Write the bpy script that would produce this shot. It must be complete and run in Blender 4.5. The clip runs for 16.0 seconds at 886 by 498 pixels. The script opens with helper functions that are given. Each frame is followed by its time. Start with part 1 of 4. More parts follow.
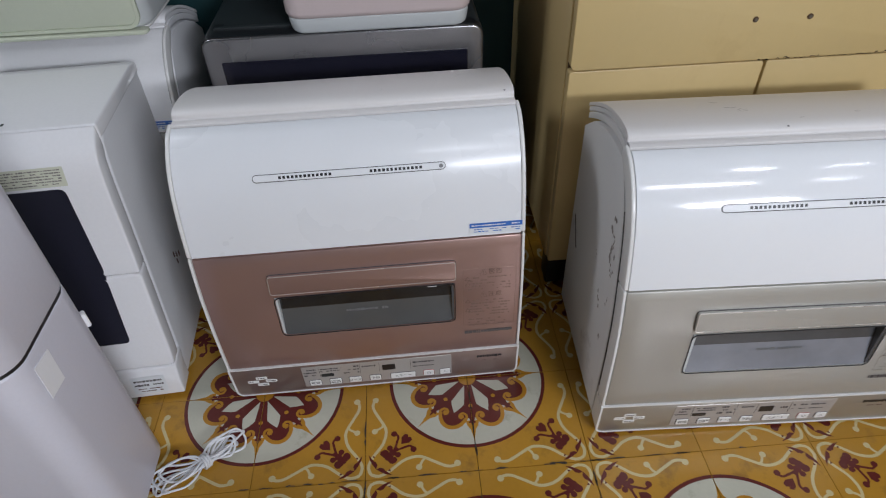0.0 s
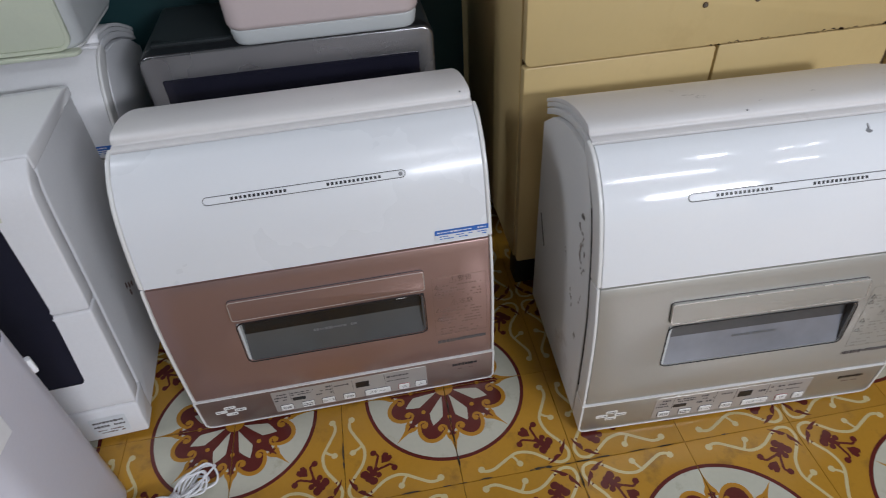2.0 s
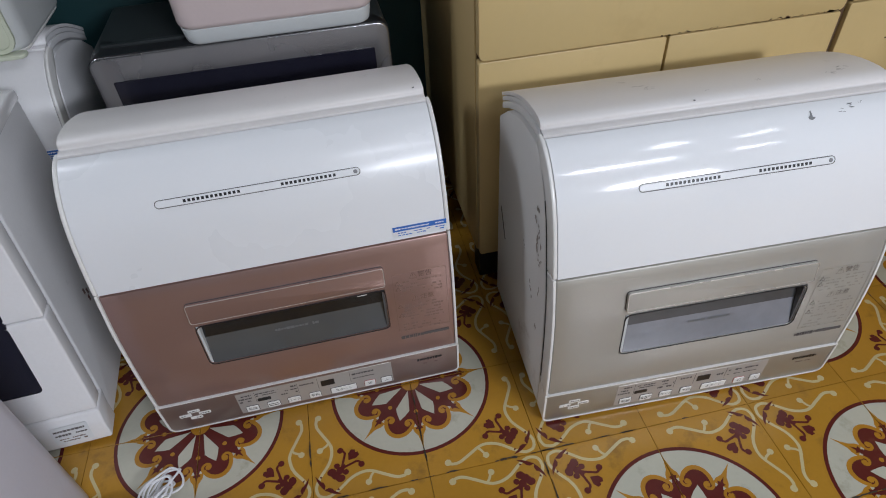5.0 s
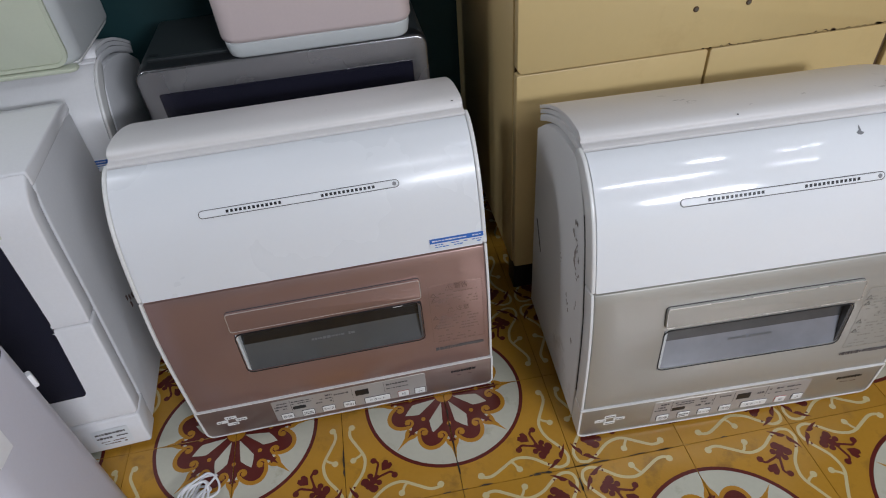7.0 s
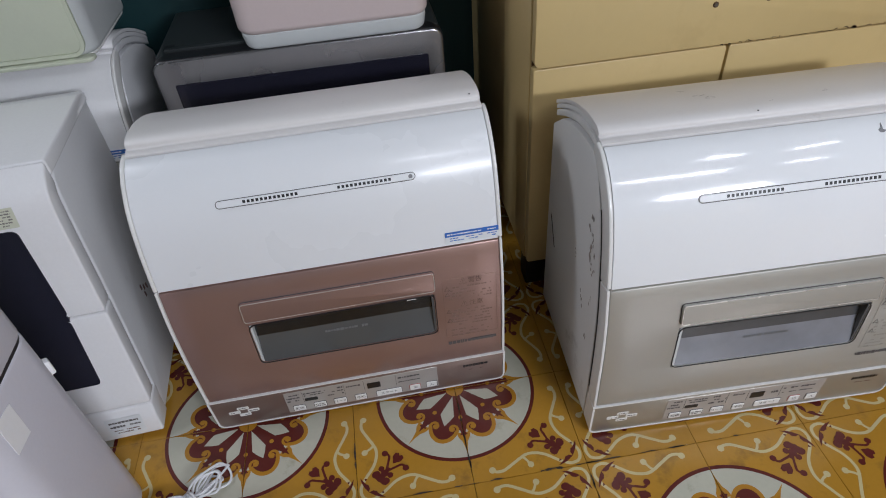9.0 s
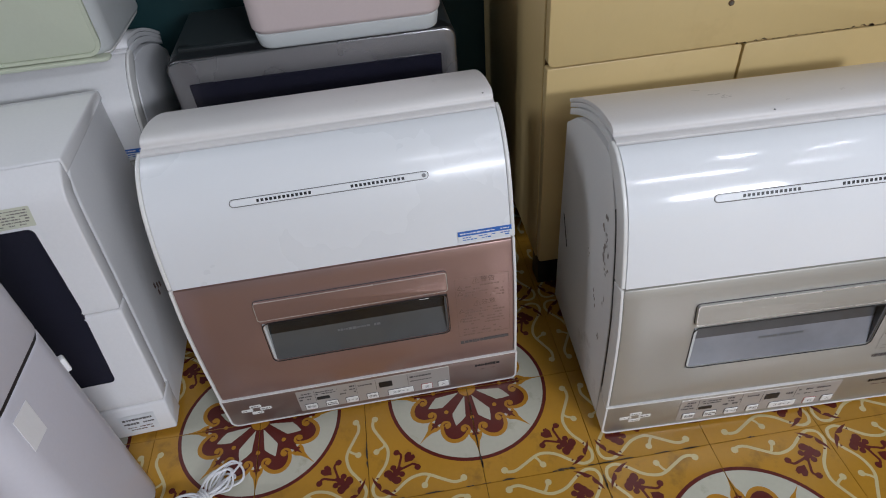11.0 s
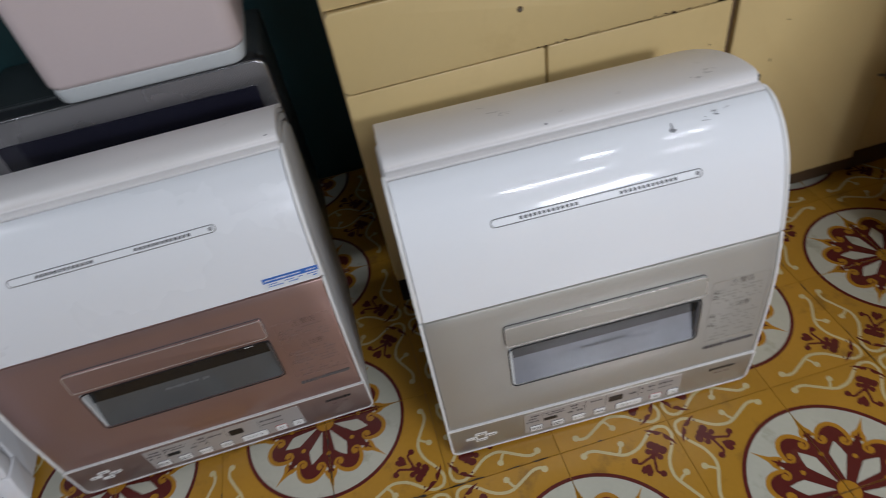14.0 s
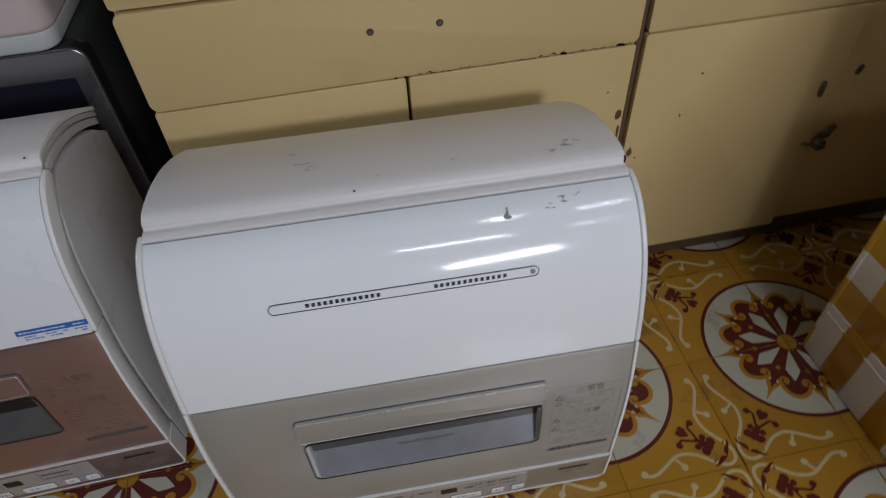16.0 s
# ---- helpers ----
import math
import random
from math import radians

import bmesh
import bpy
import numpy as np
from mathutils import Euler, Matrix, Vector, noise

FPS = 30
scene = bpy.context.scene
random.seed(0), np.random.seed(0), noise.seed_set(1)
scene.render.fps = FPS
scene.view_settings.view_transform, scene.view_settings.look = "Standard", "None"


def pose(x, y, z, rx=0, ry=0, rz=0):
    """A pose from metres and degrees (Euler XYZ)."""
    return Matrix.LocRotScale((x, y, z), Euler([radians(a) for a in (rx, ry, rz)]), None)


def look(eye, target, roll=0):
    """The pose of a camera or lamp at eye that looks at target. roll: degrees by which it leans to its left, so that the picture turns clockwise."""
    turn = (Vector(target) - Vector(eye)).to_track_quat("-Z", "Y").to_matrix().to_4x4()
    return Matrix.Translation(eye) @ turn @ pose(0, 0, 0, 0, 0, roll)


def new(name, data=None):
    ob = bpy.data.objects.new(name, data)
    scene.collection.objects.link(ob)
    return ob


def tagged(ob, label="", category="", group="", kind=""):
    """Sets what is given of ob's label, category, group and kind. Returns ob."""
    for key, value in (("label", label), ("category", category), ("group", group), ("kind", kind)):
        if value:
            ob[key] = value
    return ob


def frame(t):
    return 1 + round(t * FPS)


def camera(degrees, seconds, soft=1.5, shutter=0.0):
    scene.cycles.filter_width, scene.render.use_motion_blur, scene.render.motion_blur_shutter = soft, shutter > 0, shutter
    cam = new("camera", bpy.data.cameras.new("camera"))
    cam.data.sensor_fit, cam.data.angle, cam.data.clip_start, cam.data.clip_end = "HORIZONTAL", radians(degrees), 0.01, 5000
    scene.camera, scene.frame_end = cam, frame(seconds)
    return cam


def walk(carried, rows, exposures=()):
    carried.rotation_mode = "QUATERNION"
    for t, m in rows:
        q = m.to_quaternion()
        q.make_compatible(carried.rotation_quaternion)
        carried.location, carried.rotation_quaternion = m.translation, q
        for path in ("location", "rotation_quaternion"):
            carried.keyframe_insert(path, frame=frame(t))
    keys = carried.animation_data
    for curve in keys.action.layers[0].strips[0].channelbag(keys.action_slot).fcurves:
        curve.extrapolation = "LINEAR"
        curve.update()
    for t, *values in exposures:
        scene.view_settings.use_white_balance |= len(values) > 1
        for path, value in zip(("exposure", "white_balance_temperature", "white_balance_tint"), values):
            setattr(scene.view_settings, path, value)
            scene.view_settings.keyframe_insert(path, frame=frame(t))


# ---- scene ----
cam = camera(71.0, 16.0, soft=1.0, shutter=0.5)
PATH = [
    (0, (-0.279, -0.556, 1.02), (-0.198, 0.939, -0.306), -2.1),
    (0.5, (-0.295, -0.538, 1.016), (-0.266, 0.967, -0.3), -2.8),
    (1, (-0.325, -0.524, 1.015), (-0.337, 0.975, -0.31), -2.2),
    (1.5, (-0.308, -0.522, 1.006), (-0.227, 0.974, -0.319), -3.5),
    (2, (-0.276, -0.524, 1.007), (-0.086, 0.961, -0.319), -3.7),
    (2.5, (-0.263, -0.528, 1.011), (-0.041, 0.957, -0.31), -3.8),
    (3, (-0.251, -0.529, 1.01), (0.018, 0.943, -0.317), -4.3),
    (3.2, (-0.251, -0.534, 1.008), (0.038, 0.93, -0.324), -4.1),
    (5.3, (-0.245, -0.528, 1.013), (0.001, 0.93, -0.333), -3.7),
    (5.5, (-0.246, -0.527, 1.014), (-0.019, 0.936, -0.331), -4.3),
    (6, (-0.252, -0.527, 1.013), (-0.037, 0.94, -0.328), -4.4),
    (6.5, (-0.254, -0.526, 1.014), (-0.057, 0.963, -0.306), -5.0),
    (7, (-0.259, -0.525, 1.017), (-0.085, 0.968, -0.303), -5.1),
    (7.5, (-0.268, -0.526, 1.016), (-0.125, 0.973, -0.301), -5.2),
    (8, (-0.27, -0.527, 1.016), (-0.125, 0.973, -0.299), -5.5),
    (8.5, (-0.272, -0.526, 1.014), (-0.117, 0.963, -0.312), -4.9),
    (11, (-0.28, -0.524, 1.012), (-0.155, 0.97, -0.313), -5.4),
    (11.5, (-0.305, -0.518, 1.007), (-0.243, 0.984, -0.312), -4.4),
    (12, (-0.307, -0.5, 1.018), (-0.291, 1.001, -0.303), -5.6),
    (12.5, (-0.273, -0.495, 1.014), (-0.254, 0.965, -0.354), -6.5),
    (13, (-0.17, -0.481, 1.007), (-0.205, 0.969, -0.371), -8.3),
    (13.5, (-0.094, -0.499, 1.037), (-0.115, 0.982, -0.307), -10.9),
    (13.8, (-0.026, -0.502, 1.036), (0.074, 0.948, -0.337), -10.7),
    (14, (0.01, -0.506, 1.028), (0.174, 0.943, -0.341), -11.2),
    (14.2, (0.018, -0.480, 1.036), (0.272, 0.921, -0.374), -10.4),
    (14.5, (0.067, -0.461, 1.009), (0.463, 0.882, -0.42), -5.4),
    (14.7, (0.089, -0.428, 1.007), (0.535, 0.889, -0.428), -2.8),
    (15, (0.122, -0.376, 1.011), (0.61, 0.892, -0.457), 0.1),
    (15.5, (0.172, -0.332, 1.006), (0.546, 0.949, -0.484), -2.8),
    (16, (0.27, -0.346, 0.995), (0.486, 1.019, -0.451), -3.5),
]
walk(cam, [(t, look(eye, target, roll)) for t, eye, target, roll in PATH],
     exposures=[(0, -0.04), (12, -0.05), (13.5, -0.14), (14.5, -0.30), (16, -0.65)])

# ---- world and light ----
world = bpy.data.worlds.new("world")
scene.world = world
world.use_nodes = True
wn = world.node_tree.nodes
sky = wn.new("ShaderNodeTexSky")
sky.sky_type, sky.sun_disc = "NISHITA", False
sky.sun_elevation, sky.sun_rotation = radians(40), radians(160)
wn["Background"].inputs["Strength"].default_value = 0.05
world.node_tree.links.new(sky.outputs[0], wn["Background"].inputs["Color"])


def area(name, m, sx, sy, watts, colour):
    d = bpy.data.lights.new(name, "AREA")
    d.shape, d.size, d.size_y, d.energy, d.color = "RECTANGLE", sx, sy, watts, colour
    ob = new(name, d)
    ob.matrix_world = m
    return ob


COLD = (0.845, 0.895, 1.0)
for ty in (0.42, 0.72):
    area("wall_tube", look((-2.33, ty, 2.3), (-0.3, 0.2, 0.4)), 0.05, 0.8, 15.5, COLD)
# short ceiling tubes over the shop, whose reflections streak the curved doors
for name, x, y, length, watts in (("ceiling_tube", 0.75, -2.03, 1.05, 21), ("ceiling_tube", 2.22, -2.02, 0.62, 5), ("ceiling_tube", -0.75, -1.95, 0.60, 1.6),
                                  ("ceiling_lamp", 1.07, -0.95, 0.22, 5.5), ("ceiling_lamp", 1.80, -1.00, 0.10, 1.5), ("ceiling_lamp", 2.03, -0.92, 0.16, 2)):
    area(name, look((x, y, 2.6), (x, y, 0)), length, 0.045, watts, COLD)
area("shop_front_daylight", look((1.3, -3.2, 1.92), (0.0, 0.1, 0.4)), 1.2, 0.25, 80, COLD)


# ---- materials ----
def material(name, colour, rough=0.5, metal=0.0, vary=0.06, scale=6.0, grain=0.03, fine=180.0, bump=0.02, coat=0.0, spots=None,
             spot_scale=9.0, spot_amount=0.62, stretch=(1, 1, 1), per_piece=0.0):
    """Paint, plastic, metal or stone: broad mottling, fine grain, uneven gloss, a little relief, and stains of their own shape."""
    m = bpy.data.materials.new(name)
    m.use_nodes = True
    n, l = m.node_tree.nodes, m.node_tree.links
    b = n["Principled BSDF"]
    geo = n.new("ShaderNodeNewGeometry")
    mp = n.new("ShaderNodeMapping")
    mp.inputs["Scale"].default_value = stretch
    l.new(geo.outputs["Position"], mp.inputs["Vector"])
    big, small = n.new("ShaderNodeTexNoise"), n.new("ShaderNodeTexNoise")
    for t, s, d in ((big, scale, 4), (small, fine, 3)):
        t.inputs["Scale"].default_value, t.inputs["Detail"].default_value = s, d
        l.new(mp.outputs[0], t.inputs["Vector"])
    add = n.new("ShaderNodeMath")
    add.operation = "MULTIPLY_ADD"
    l.new(big.outputs[0], add.inputs[0])
    add.inputs[1].default_value = 2 * vary
    two = n.new("ShaderNodeMath")
    two.operation = "MULTIPLY_ADD"
    l.new(small.outputs[0], two.inputs[0])
    two.inputs[1].default_value, two.inputs[2].default_value = 2 * grain, 1 - vary - grain
    l.new(two.outputs[0], add.inputs[2])
    last = add.outputs[0]
    if per_piece:
        info = n.new("ShaderNodeObjectInfo")
        pm = n.new("ShaderNodeMath")
        pm.operation = "MULTIPLY_ADD"
        l.new(info.outputs["Random"], pm.inputs[0])
        pm.inputs[1].default_value = per_piece
        l.new(last, pm.inputs[2])
        last = pm.outputs[0]
    mix = n.new("ShaderNodeVectorMath")
    mix.operation = "SCALE"
    mix.inputs[0].default_value = colour
    l.new(last, mix.inputs["Scale"])
    out = mix.outputs[0]
    if spots:
        sn, ramp, blend = n.new("ShaderNodeTexNoise"), n.new("ShaderNodeMapRange"), n.new("ShaderNodeMix")
        sn.inputs["Scale"].default_value, sn.inputs["Detail"].default_value, sn.inputs["Roughness"].default_value = spot_scale, 8, 0.65
        l.new(geo.outputs["Position"], sn.inputs["Vector"])
        l.new(sn.outputs[0], ramp.inputs[0])
        ramp.inputs[1].default_value, ramp.inputs[2].default_value = spot_amount, spot_amount + 0.1
        ramp.inputs[4].default_value = 0.55
        blend.data_type = "RGBA"
        l.new(ramp.outputs[0], blend.inputs["Factor"])
        l.new(out, blend.inputs["A"])
        blend.inputs["B"].default_value = (*spots, 1)
        out = blend.outputs["Result"]
    l.new(out, b.inputs["Base Color"])
    rm = n.new("ShaderNodeMapRange")
    l.new(big.outputs[0], rm.inputs[0])
    rm.inputs[1].default_value, rm.inputs[2].default_value = 0.1, 0.9
    rm.inputs[3].default_value, rm.inputs[4].default_value = max(0.02, rough - 0.02 - 0.1 * rough), min(1, rough + 0.02 + 0.12 * rough)
    l.new(rm.outputs[0], b.inputs["Roughness"])
    b.inputs["Metallic"].default_value = metal
    b.inputs["Coat Weight"].default_value, b.inputs["Coat Roughness"].default_value = coat, 0.08
    if bump:
        bp = n.new("ShaderNodeBump")
        bp.inputs["Strength"].default_value, bp.inputs["Distance"].default_value = 0.25, bump * 0.01
        l.new(small.outputs[0], bp.inputs["Height"])
        l.new(bp.outputs[0], b.inputs["Normal"])
    return m


def checked(name, white, light, dark, across, along_z, shift, rise):
    """Gingham print on glossy vinyl: two sets of stripes that darken where they cross; along_z 0 leaves upright stripes alone."""
    m = material(name, white, 0.22, vary=0.03, coat=0.3, bump=0.05, fine=60)
    n, l = m.node_tree.nodes, m.node_tree.links
    tc = n.new("ShaderNodeTexCoord")
    sep = n.new("ShaderNodeSeparateXYZ")
    l.new(tc.outputs["Object"], sep.inputs[0])
    stripes = []
    along = n.new("ShaderNodeMath")
    along.operation = "ADD"
    l.new(sep.outputs["X"], along.inputs[0])
    l.new(sep.outputs["Y"], along.inputs[1])
    for src, cell, move in ((along.outputs[0], across, shift), (sep.outputs["Z"], along_z, rise)):
        if not cell:
            stripes.append(stripes[0])
            continue
        o, a, c = n.new("ShaderNodeMath"), n.new("ShaderNodeMath"), n.new("ShaderNodeMath")
        o.operation, a.operation, c.operation = "ADD", "PINGPONG", "GREATER_THAN"
        l.new(src, o.inputs[0])
        l.new(o.outputs[0], a.inputs[0])
        o.inputs[1].default_value, a.inputs[1].default_value, c.inputs[1].default_value = move, cell, cell / 2
        l.new(a.outputs[0], c.inputs[0])
        stripes.append(c.outputs[0])
    s = n.new("ShaderNodeMath")
    s.operation = "ADD"
    l.new(stripes[0], s.inputs[0])
    l.new(stripes[1], s.inputs[1])
    half = n.new("ShaderNodeMath")
    half.operation = "MULTIPLY"
    l.new(s.outputs[0], half.inputs[0])
    half.inputs[1].default_value = 0.5
    ramp = n.new("ShaderNodeValToRGB")
    ramp.color_ramp.interpolation = "CONSTANT"
    e = ramp.color_ramp.elements
    e[0].position, e[0].color = 0, (*white, 1)
    e[1].position, e[1].color = 0.9, (*dark, 1)
    mid = e.new(0.4)
    mid.color = (*light, 1)
    l.new(half.outputs[0], ramp.inputs[0])
    l.new(ramp.outputs[0], n["Principled BSDF"].inputs["Base Color"])
    return m


WHITE = material("white_gloss_plastic", (0.79, 0.80, 0.82), 0.27, vary=0.02, grain=0.01, coat=0.08, bump=0.004)
WHITE_B = material("bright_white_gloss_plastic", (0.86, 0.87, 0.89), 0.11, vary=0.02, grain=0.01, coat=0.12, bump=0.003)
MATT = material("white_matt_plastic", (0.74, 0.71, 0.695), 0.45, vary=0.035, grain=0.02, bump=0.02, spots=(0.5, 0.47, 0.43), spot_scale=14, spot_amount=0.66)
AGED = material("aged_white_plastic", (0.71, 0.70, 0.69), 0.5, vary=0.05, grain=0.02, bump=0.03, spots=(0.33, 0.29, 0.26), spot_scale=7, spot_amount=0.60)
SATIN = material("satin_white_plastic", (0.80, 0.81, 0.83), 0.32, vary=0.02, bump=0.01)
RIM = material("rim_white_plastic", (0.78, 0.77, 0.75), 0.3, vary=0.03, coat=0.1, bump=0.01)
PINK = material("copper_pink_metallic", (0.42, 0.282, 0.257), 0.36, 0.72, vary=0.05, grain=0.05, fine=900, bump=0.01, coat=0.05)
PINK_BASE = material("pale_pink_metallic", (0.30, 0.225, 0.205), 0.33, 0.7, vary=0.04, grain=0.05, fine=900, bump=0.01)
CHAMP = material("champagne_metallic", (0.50, 0.490, 0.455), 0.44, 0.55, vary=0.04, grain=0.05, fine=900, bump=0.01, coat=0.03)
CHAMP_BASE = material("pale_champagne_metallic", (0.44, 0.42, 0.38), 0.33, 0.7, vary=0.04, grain=0.05, fine=900, bump=0.01)
DARK = material("black_plastic", (0.012, 0.012, 0.014), 0.35, vary=0.1)
GAP = material("dark_gap", (0.02, 0.019, 0.018), 0.8)
# two colours for painted shadow in the window recesses, black and grey
SHADOW_BAND = material("dark_window_shadow", (0.012, 0.012, 0.013), 0.16, vary=0.2, scale=30, coat=0.4)
SHADOW_PALE = material("grey_window_shadow", (0.075, 0.076, 0.080), 0.25, vary=0.25, scale=30, coat=0.3)
SMOKE = material("smoked_window", (0.085, 0.089, 0.091), 0.12, vary=0.15, scale=14, coat=0.5)
MIST = material("misted_window", (0.215, 0.224, 0.252), 0.15, vary=0.25, scale=18, coat=0.4)
HIGHLIGHT_TRIM = material("pale_highlight_trim", (0.74, 0.71, 0.68), 0.28, 0.6, vary=0.05)
GREYLINE = material("grey_line", (0.22, 0.22, 0.23), 0.5)
STAIN = material("brown_grey_stain", (0.30, 0.265, 0.24), 0.6, vary=0.3, scale=60)
SCUFF = material("faint_grey_scuff", (0.46, 0.44, 0.43), 0.6)
DIM = material("dim_print", (0.14, 0.145, 0.15), 0.4)
PRINT = material("grey_print", (0.10, 0.09, 0.09), 0.6)
FAINT = material("faint_print", (0.17, 0.105, 0.092), 0.6)
FAINTER = material("very_faint_print", (0.25, 0.16, 0.14), 0.5)
TAUPE = material("taupe_print", (0.22, 0.20, 0.18), 0.6)
FAINT_TAUPE = material("faint_taupe_print", (0.36, 0.34, 0.30), 0.5)
PURIFIER = material("mauve_white_plastic", (0.64, 0.63, 0.695), 0.32, vary=0.03, coat=0.1, bump=0.01)
STUCK = material("bright_white_sticker", (0.90, 0.90, 0.92), 0.4)
KEY_PANEL = material("pale_key_panel", (0.46, 0.43, 0.41), 0.35, 0.3, vary=0.03)
KEY_CAP = material("white_key", (0.78, 0.77, 0.75), 0.35, vary=0.03)
RED = material("red_key_edge", (0.35, 0.08, 0.06), 0.5)
BLUE = material("blue_sticker", (0.03, 0.14, 0.5), 0.4, vary=0.08, scale=60)
PAPER = material("white_sticker", (0.72, 0.74, 0.76), 0.45, vary=0.03)
CREAM = material("cream_sticker", (0.62, 0.62, 0.50), 0.5, vary=0.05)
COOL = material("cool_white_plastic", (0.80, 0.79, 0.800), 0.17, vary=0.02, coat=0.15, bump=0.01)
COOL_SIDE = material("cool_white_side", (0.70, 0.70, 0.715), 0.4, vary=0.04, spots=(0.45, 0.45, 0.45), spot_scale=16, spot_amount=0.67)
BLACKGLASS = material("black_window", (0.013, 0.013, 0.024), 0.16, vary=0.2, coat=0.3)
STEEL = material("brushed_steel", (0.35, 0.345, 0.355), 0.27, 0.92, vary=0.06, grain=0.03, fine=300, bump=0)
GREYTOP = material("dark_grey_steel", (0.040, 0.046, 0.048), 0.32, 0.2, vary=0.1)
PINKTUB = material("soft_pink_plastic", (0.62, 0.515, 0.505), 0.4, vary=0.03, bump=0.01)
GREENTUB = material("pale_green_plastic", (0.575, 0.605, 0.48), 0.4, vary=0.03, bump=0.01)
GREYTUB = material("grey_white_plastic", (0.55, 0.57, 0.57), 0.4, vary=0.04)
YELLOW = material("yellow_gloss_paint", (0.59, 0.44, 0.205), 0.34, vary=0.06, scale=3, grain=0.02, fine=70, bump=0.12, spots=(0.52, 0.375, 0.17), spot_scale=5, spot_amount=0.6, coat=0.12)
CHIP = material("bare_brown_wood", (0.10, 0.055, 0.025), 0.8, vary=0.2, scale=60)
RUST = material("tarnished_metal", (0.17, 0.15, 0.125), 0.45, 0.7, vary=0.3, scale=80)
TEAL = material("teal_wall_paint", (0.006, 0.036, 0.040), 0.5, vary=0.12, scale=4, bump=0.2, fine=50)
# brown-stained white; base also darkened to carry the shade between the machines
GRIMY_SHADED = material("grimy_shaded_side", (0.47, 0.455, 0.44), 0.5, vary=0.10, scale=9, grain=0.03, bump=0.03, spots=(0.20, 0.165, 0.14), spot_scale=8, spot_amount=0.56)
PLASTER = material("grey_plaster", (0.15, 0.152, 0.15), 0.8, vary=0.06, scale=2, bump=0.2, fine=40)
CABLE = material("white_cable", (0.72, 0.72, 0.74), 0.4, vary=0.05)
OCHRE = material("ochre_cement", (0.395, 0.20, 0.024), 0.2, vary=0.16, scale=5, grain=0.06, fine=120, bump=0.05, spots=(0.17, 0.09, 0.025), spot_scale=11, spot_amount=0.57, per_piece=0.12)
OCHRE_D = material("dark_ochre_cement", (0.41, 0.19, 0.02), 0.2, vary=0.14, scale=8, grain=0.06, fine=120, bump=0.05)
IVORY = material("ivory_cement", (0.49, 0.475, 0.385), 0.22, vary=0.1, scale=7, grain=0.05, fine=120, bump=0.05, spots=(0.30, 0.28, 0.20), spot_scale=16, spot_amount=0.57)
VINE = material("cream_cement", (0.56, 0.465, 0.24), 0.22, vary=0.1, scale=9, grain=0.05, fine=120, bump=0.05)
MAROON = material("maroon_cement", (0.105, 0.018, 0.014), 0.24, vary=0.2, scale=9, grain=0.08, fine=120, bump=0.05, spots=(0.16, 0.05, 0.03), spot_scale=20, spot_amount=0.6)
GROUT = material("dirty_joint", (0.27, 0.155, 0.045), 0.85, vary=0.7, scale=7)
GRIME = material("black_joint_grime", (0.045, 0.032, 0.02), 0.8, vary=0.3, scale=50)
VINYL = checked("gingham_vinyl", (0.76, 0.74, 0.745), (0.54, 0.31, 0.03), (0.42, 0.20, 0.012), 0.0535, 0.0655, 0.0265, 0.032)
VINYL_HEM = checked("gingham_vinyl_hem", (0.76, 0.74, 0.745), (0.54, 0.31, 0.03), (0.44, 0.215, 0.014), 0.0535, 0, 0.0265, 0)


# ---- mesh helpers ----
def part(name, bm, mat, parent=None, label="", smooth=True):
    me = bpy.data.meshes.new(name)
    bmesh.ops.recalc_face_normals(bm, faces=bm.faces)
    bm.to_mesh(me)
    bm.free()
    for m in mat if isinstance(mat, (list, tuple)) else (mat,):
        me.materials.append(m)
    if smooth:
        me.shade_smooth()
        me.set_sharp_from_angle(angle=radians(32))
    ob = new(name, me)
    if parent:
        ob.parent = parent
    if label:
        ob["label"] = label
    return ob


def thing(name, m, label, category, group="", kind=""):
    ob = new(name)
    ob.empty_display_size = 0.05
    ob.matrix_world = m
    return tagged(ob, label, category, group, kind)


def soften(bm, r, seg=2, angle=40):
    sharp = [e for e in bm.edges if len(e.link_faces) == 2 and e.calc_face_angle(0) > radians(angle)]
    bmesh.ops.bevel(bm, geom=sharp, offset=r, segments=seg, profile=0.5, affect="EDGES", clamp_overlap=True)
    return bm


def box(x0, x1, y0, y1, z0, z1, r=0.0, seg=2, m=None):
    bm = bmesh.new()
    bmesh.ops.create_cube(bm, size=1, matrix=Matrix.LocRotScale(((x0 + x1) / 2, (y0 + y1) / 2, (z0 + z1) / 2), None, (x1 - x0, y1 - y0, z1 - z0)))
    if r:
        soften(bm, r, seg)
    if m:
        bm.transform(m)
    return bm


def prism(pts, x0, x1, r=0.0, seg=2, angle=40):
    """A side outline (y, z), closed, drawn out from x0 to x1."""
    bm = bmesh.new()
    a = [bm.verts.new((x0, y, z)) for y, z in pts]
    b = [bm.verts.new((x1, y, z)) for y, z in pts]
    bm.faces.new(a)
    bm.faces.new(b[::-1])
    for i in range(len(pts)):
        j = (i + 1) % len(pts)
        bm.faces.new((a[i], b[i], b[j], a[j]))
    bmesh.ops.recalc_face_normals(bm, faces=bm.faces)
    if r:
        soften(bm, r, seg, angle)
    return bm


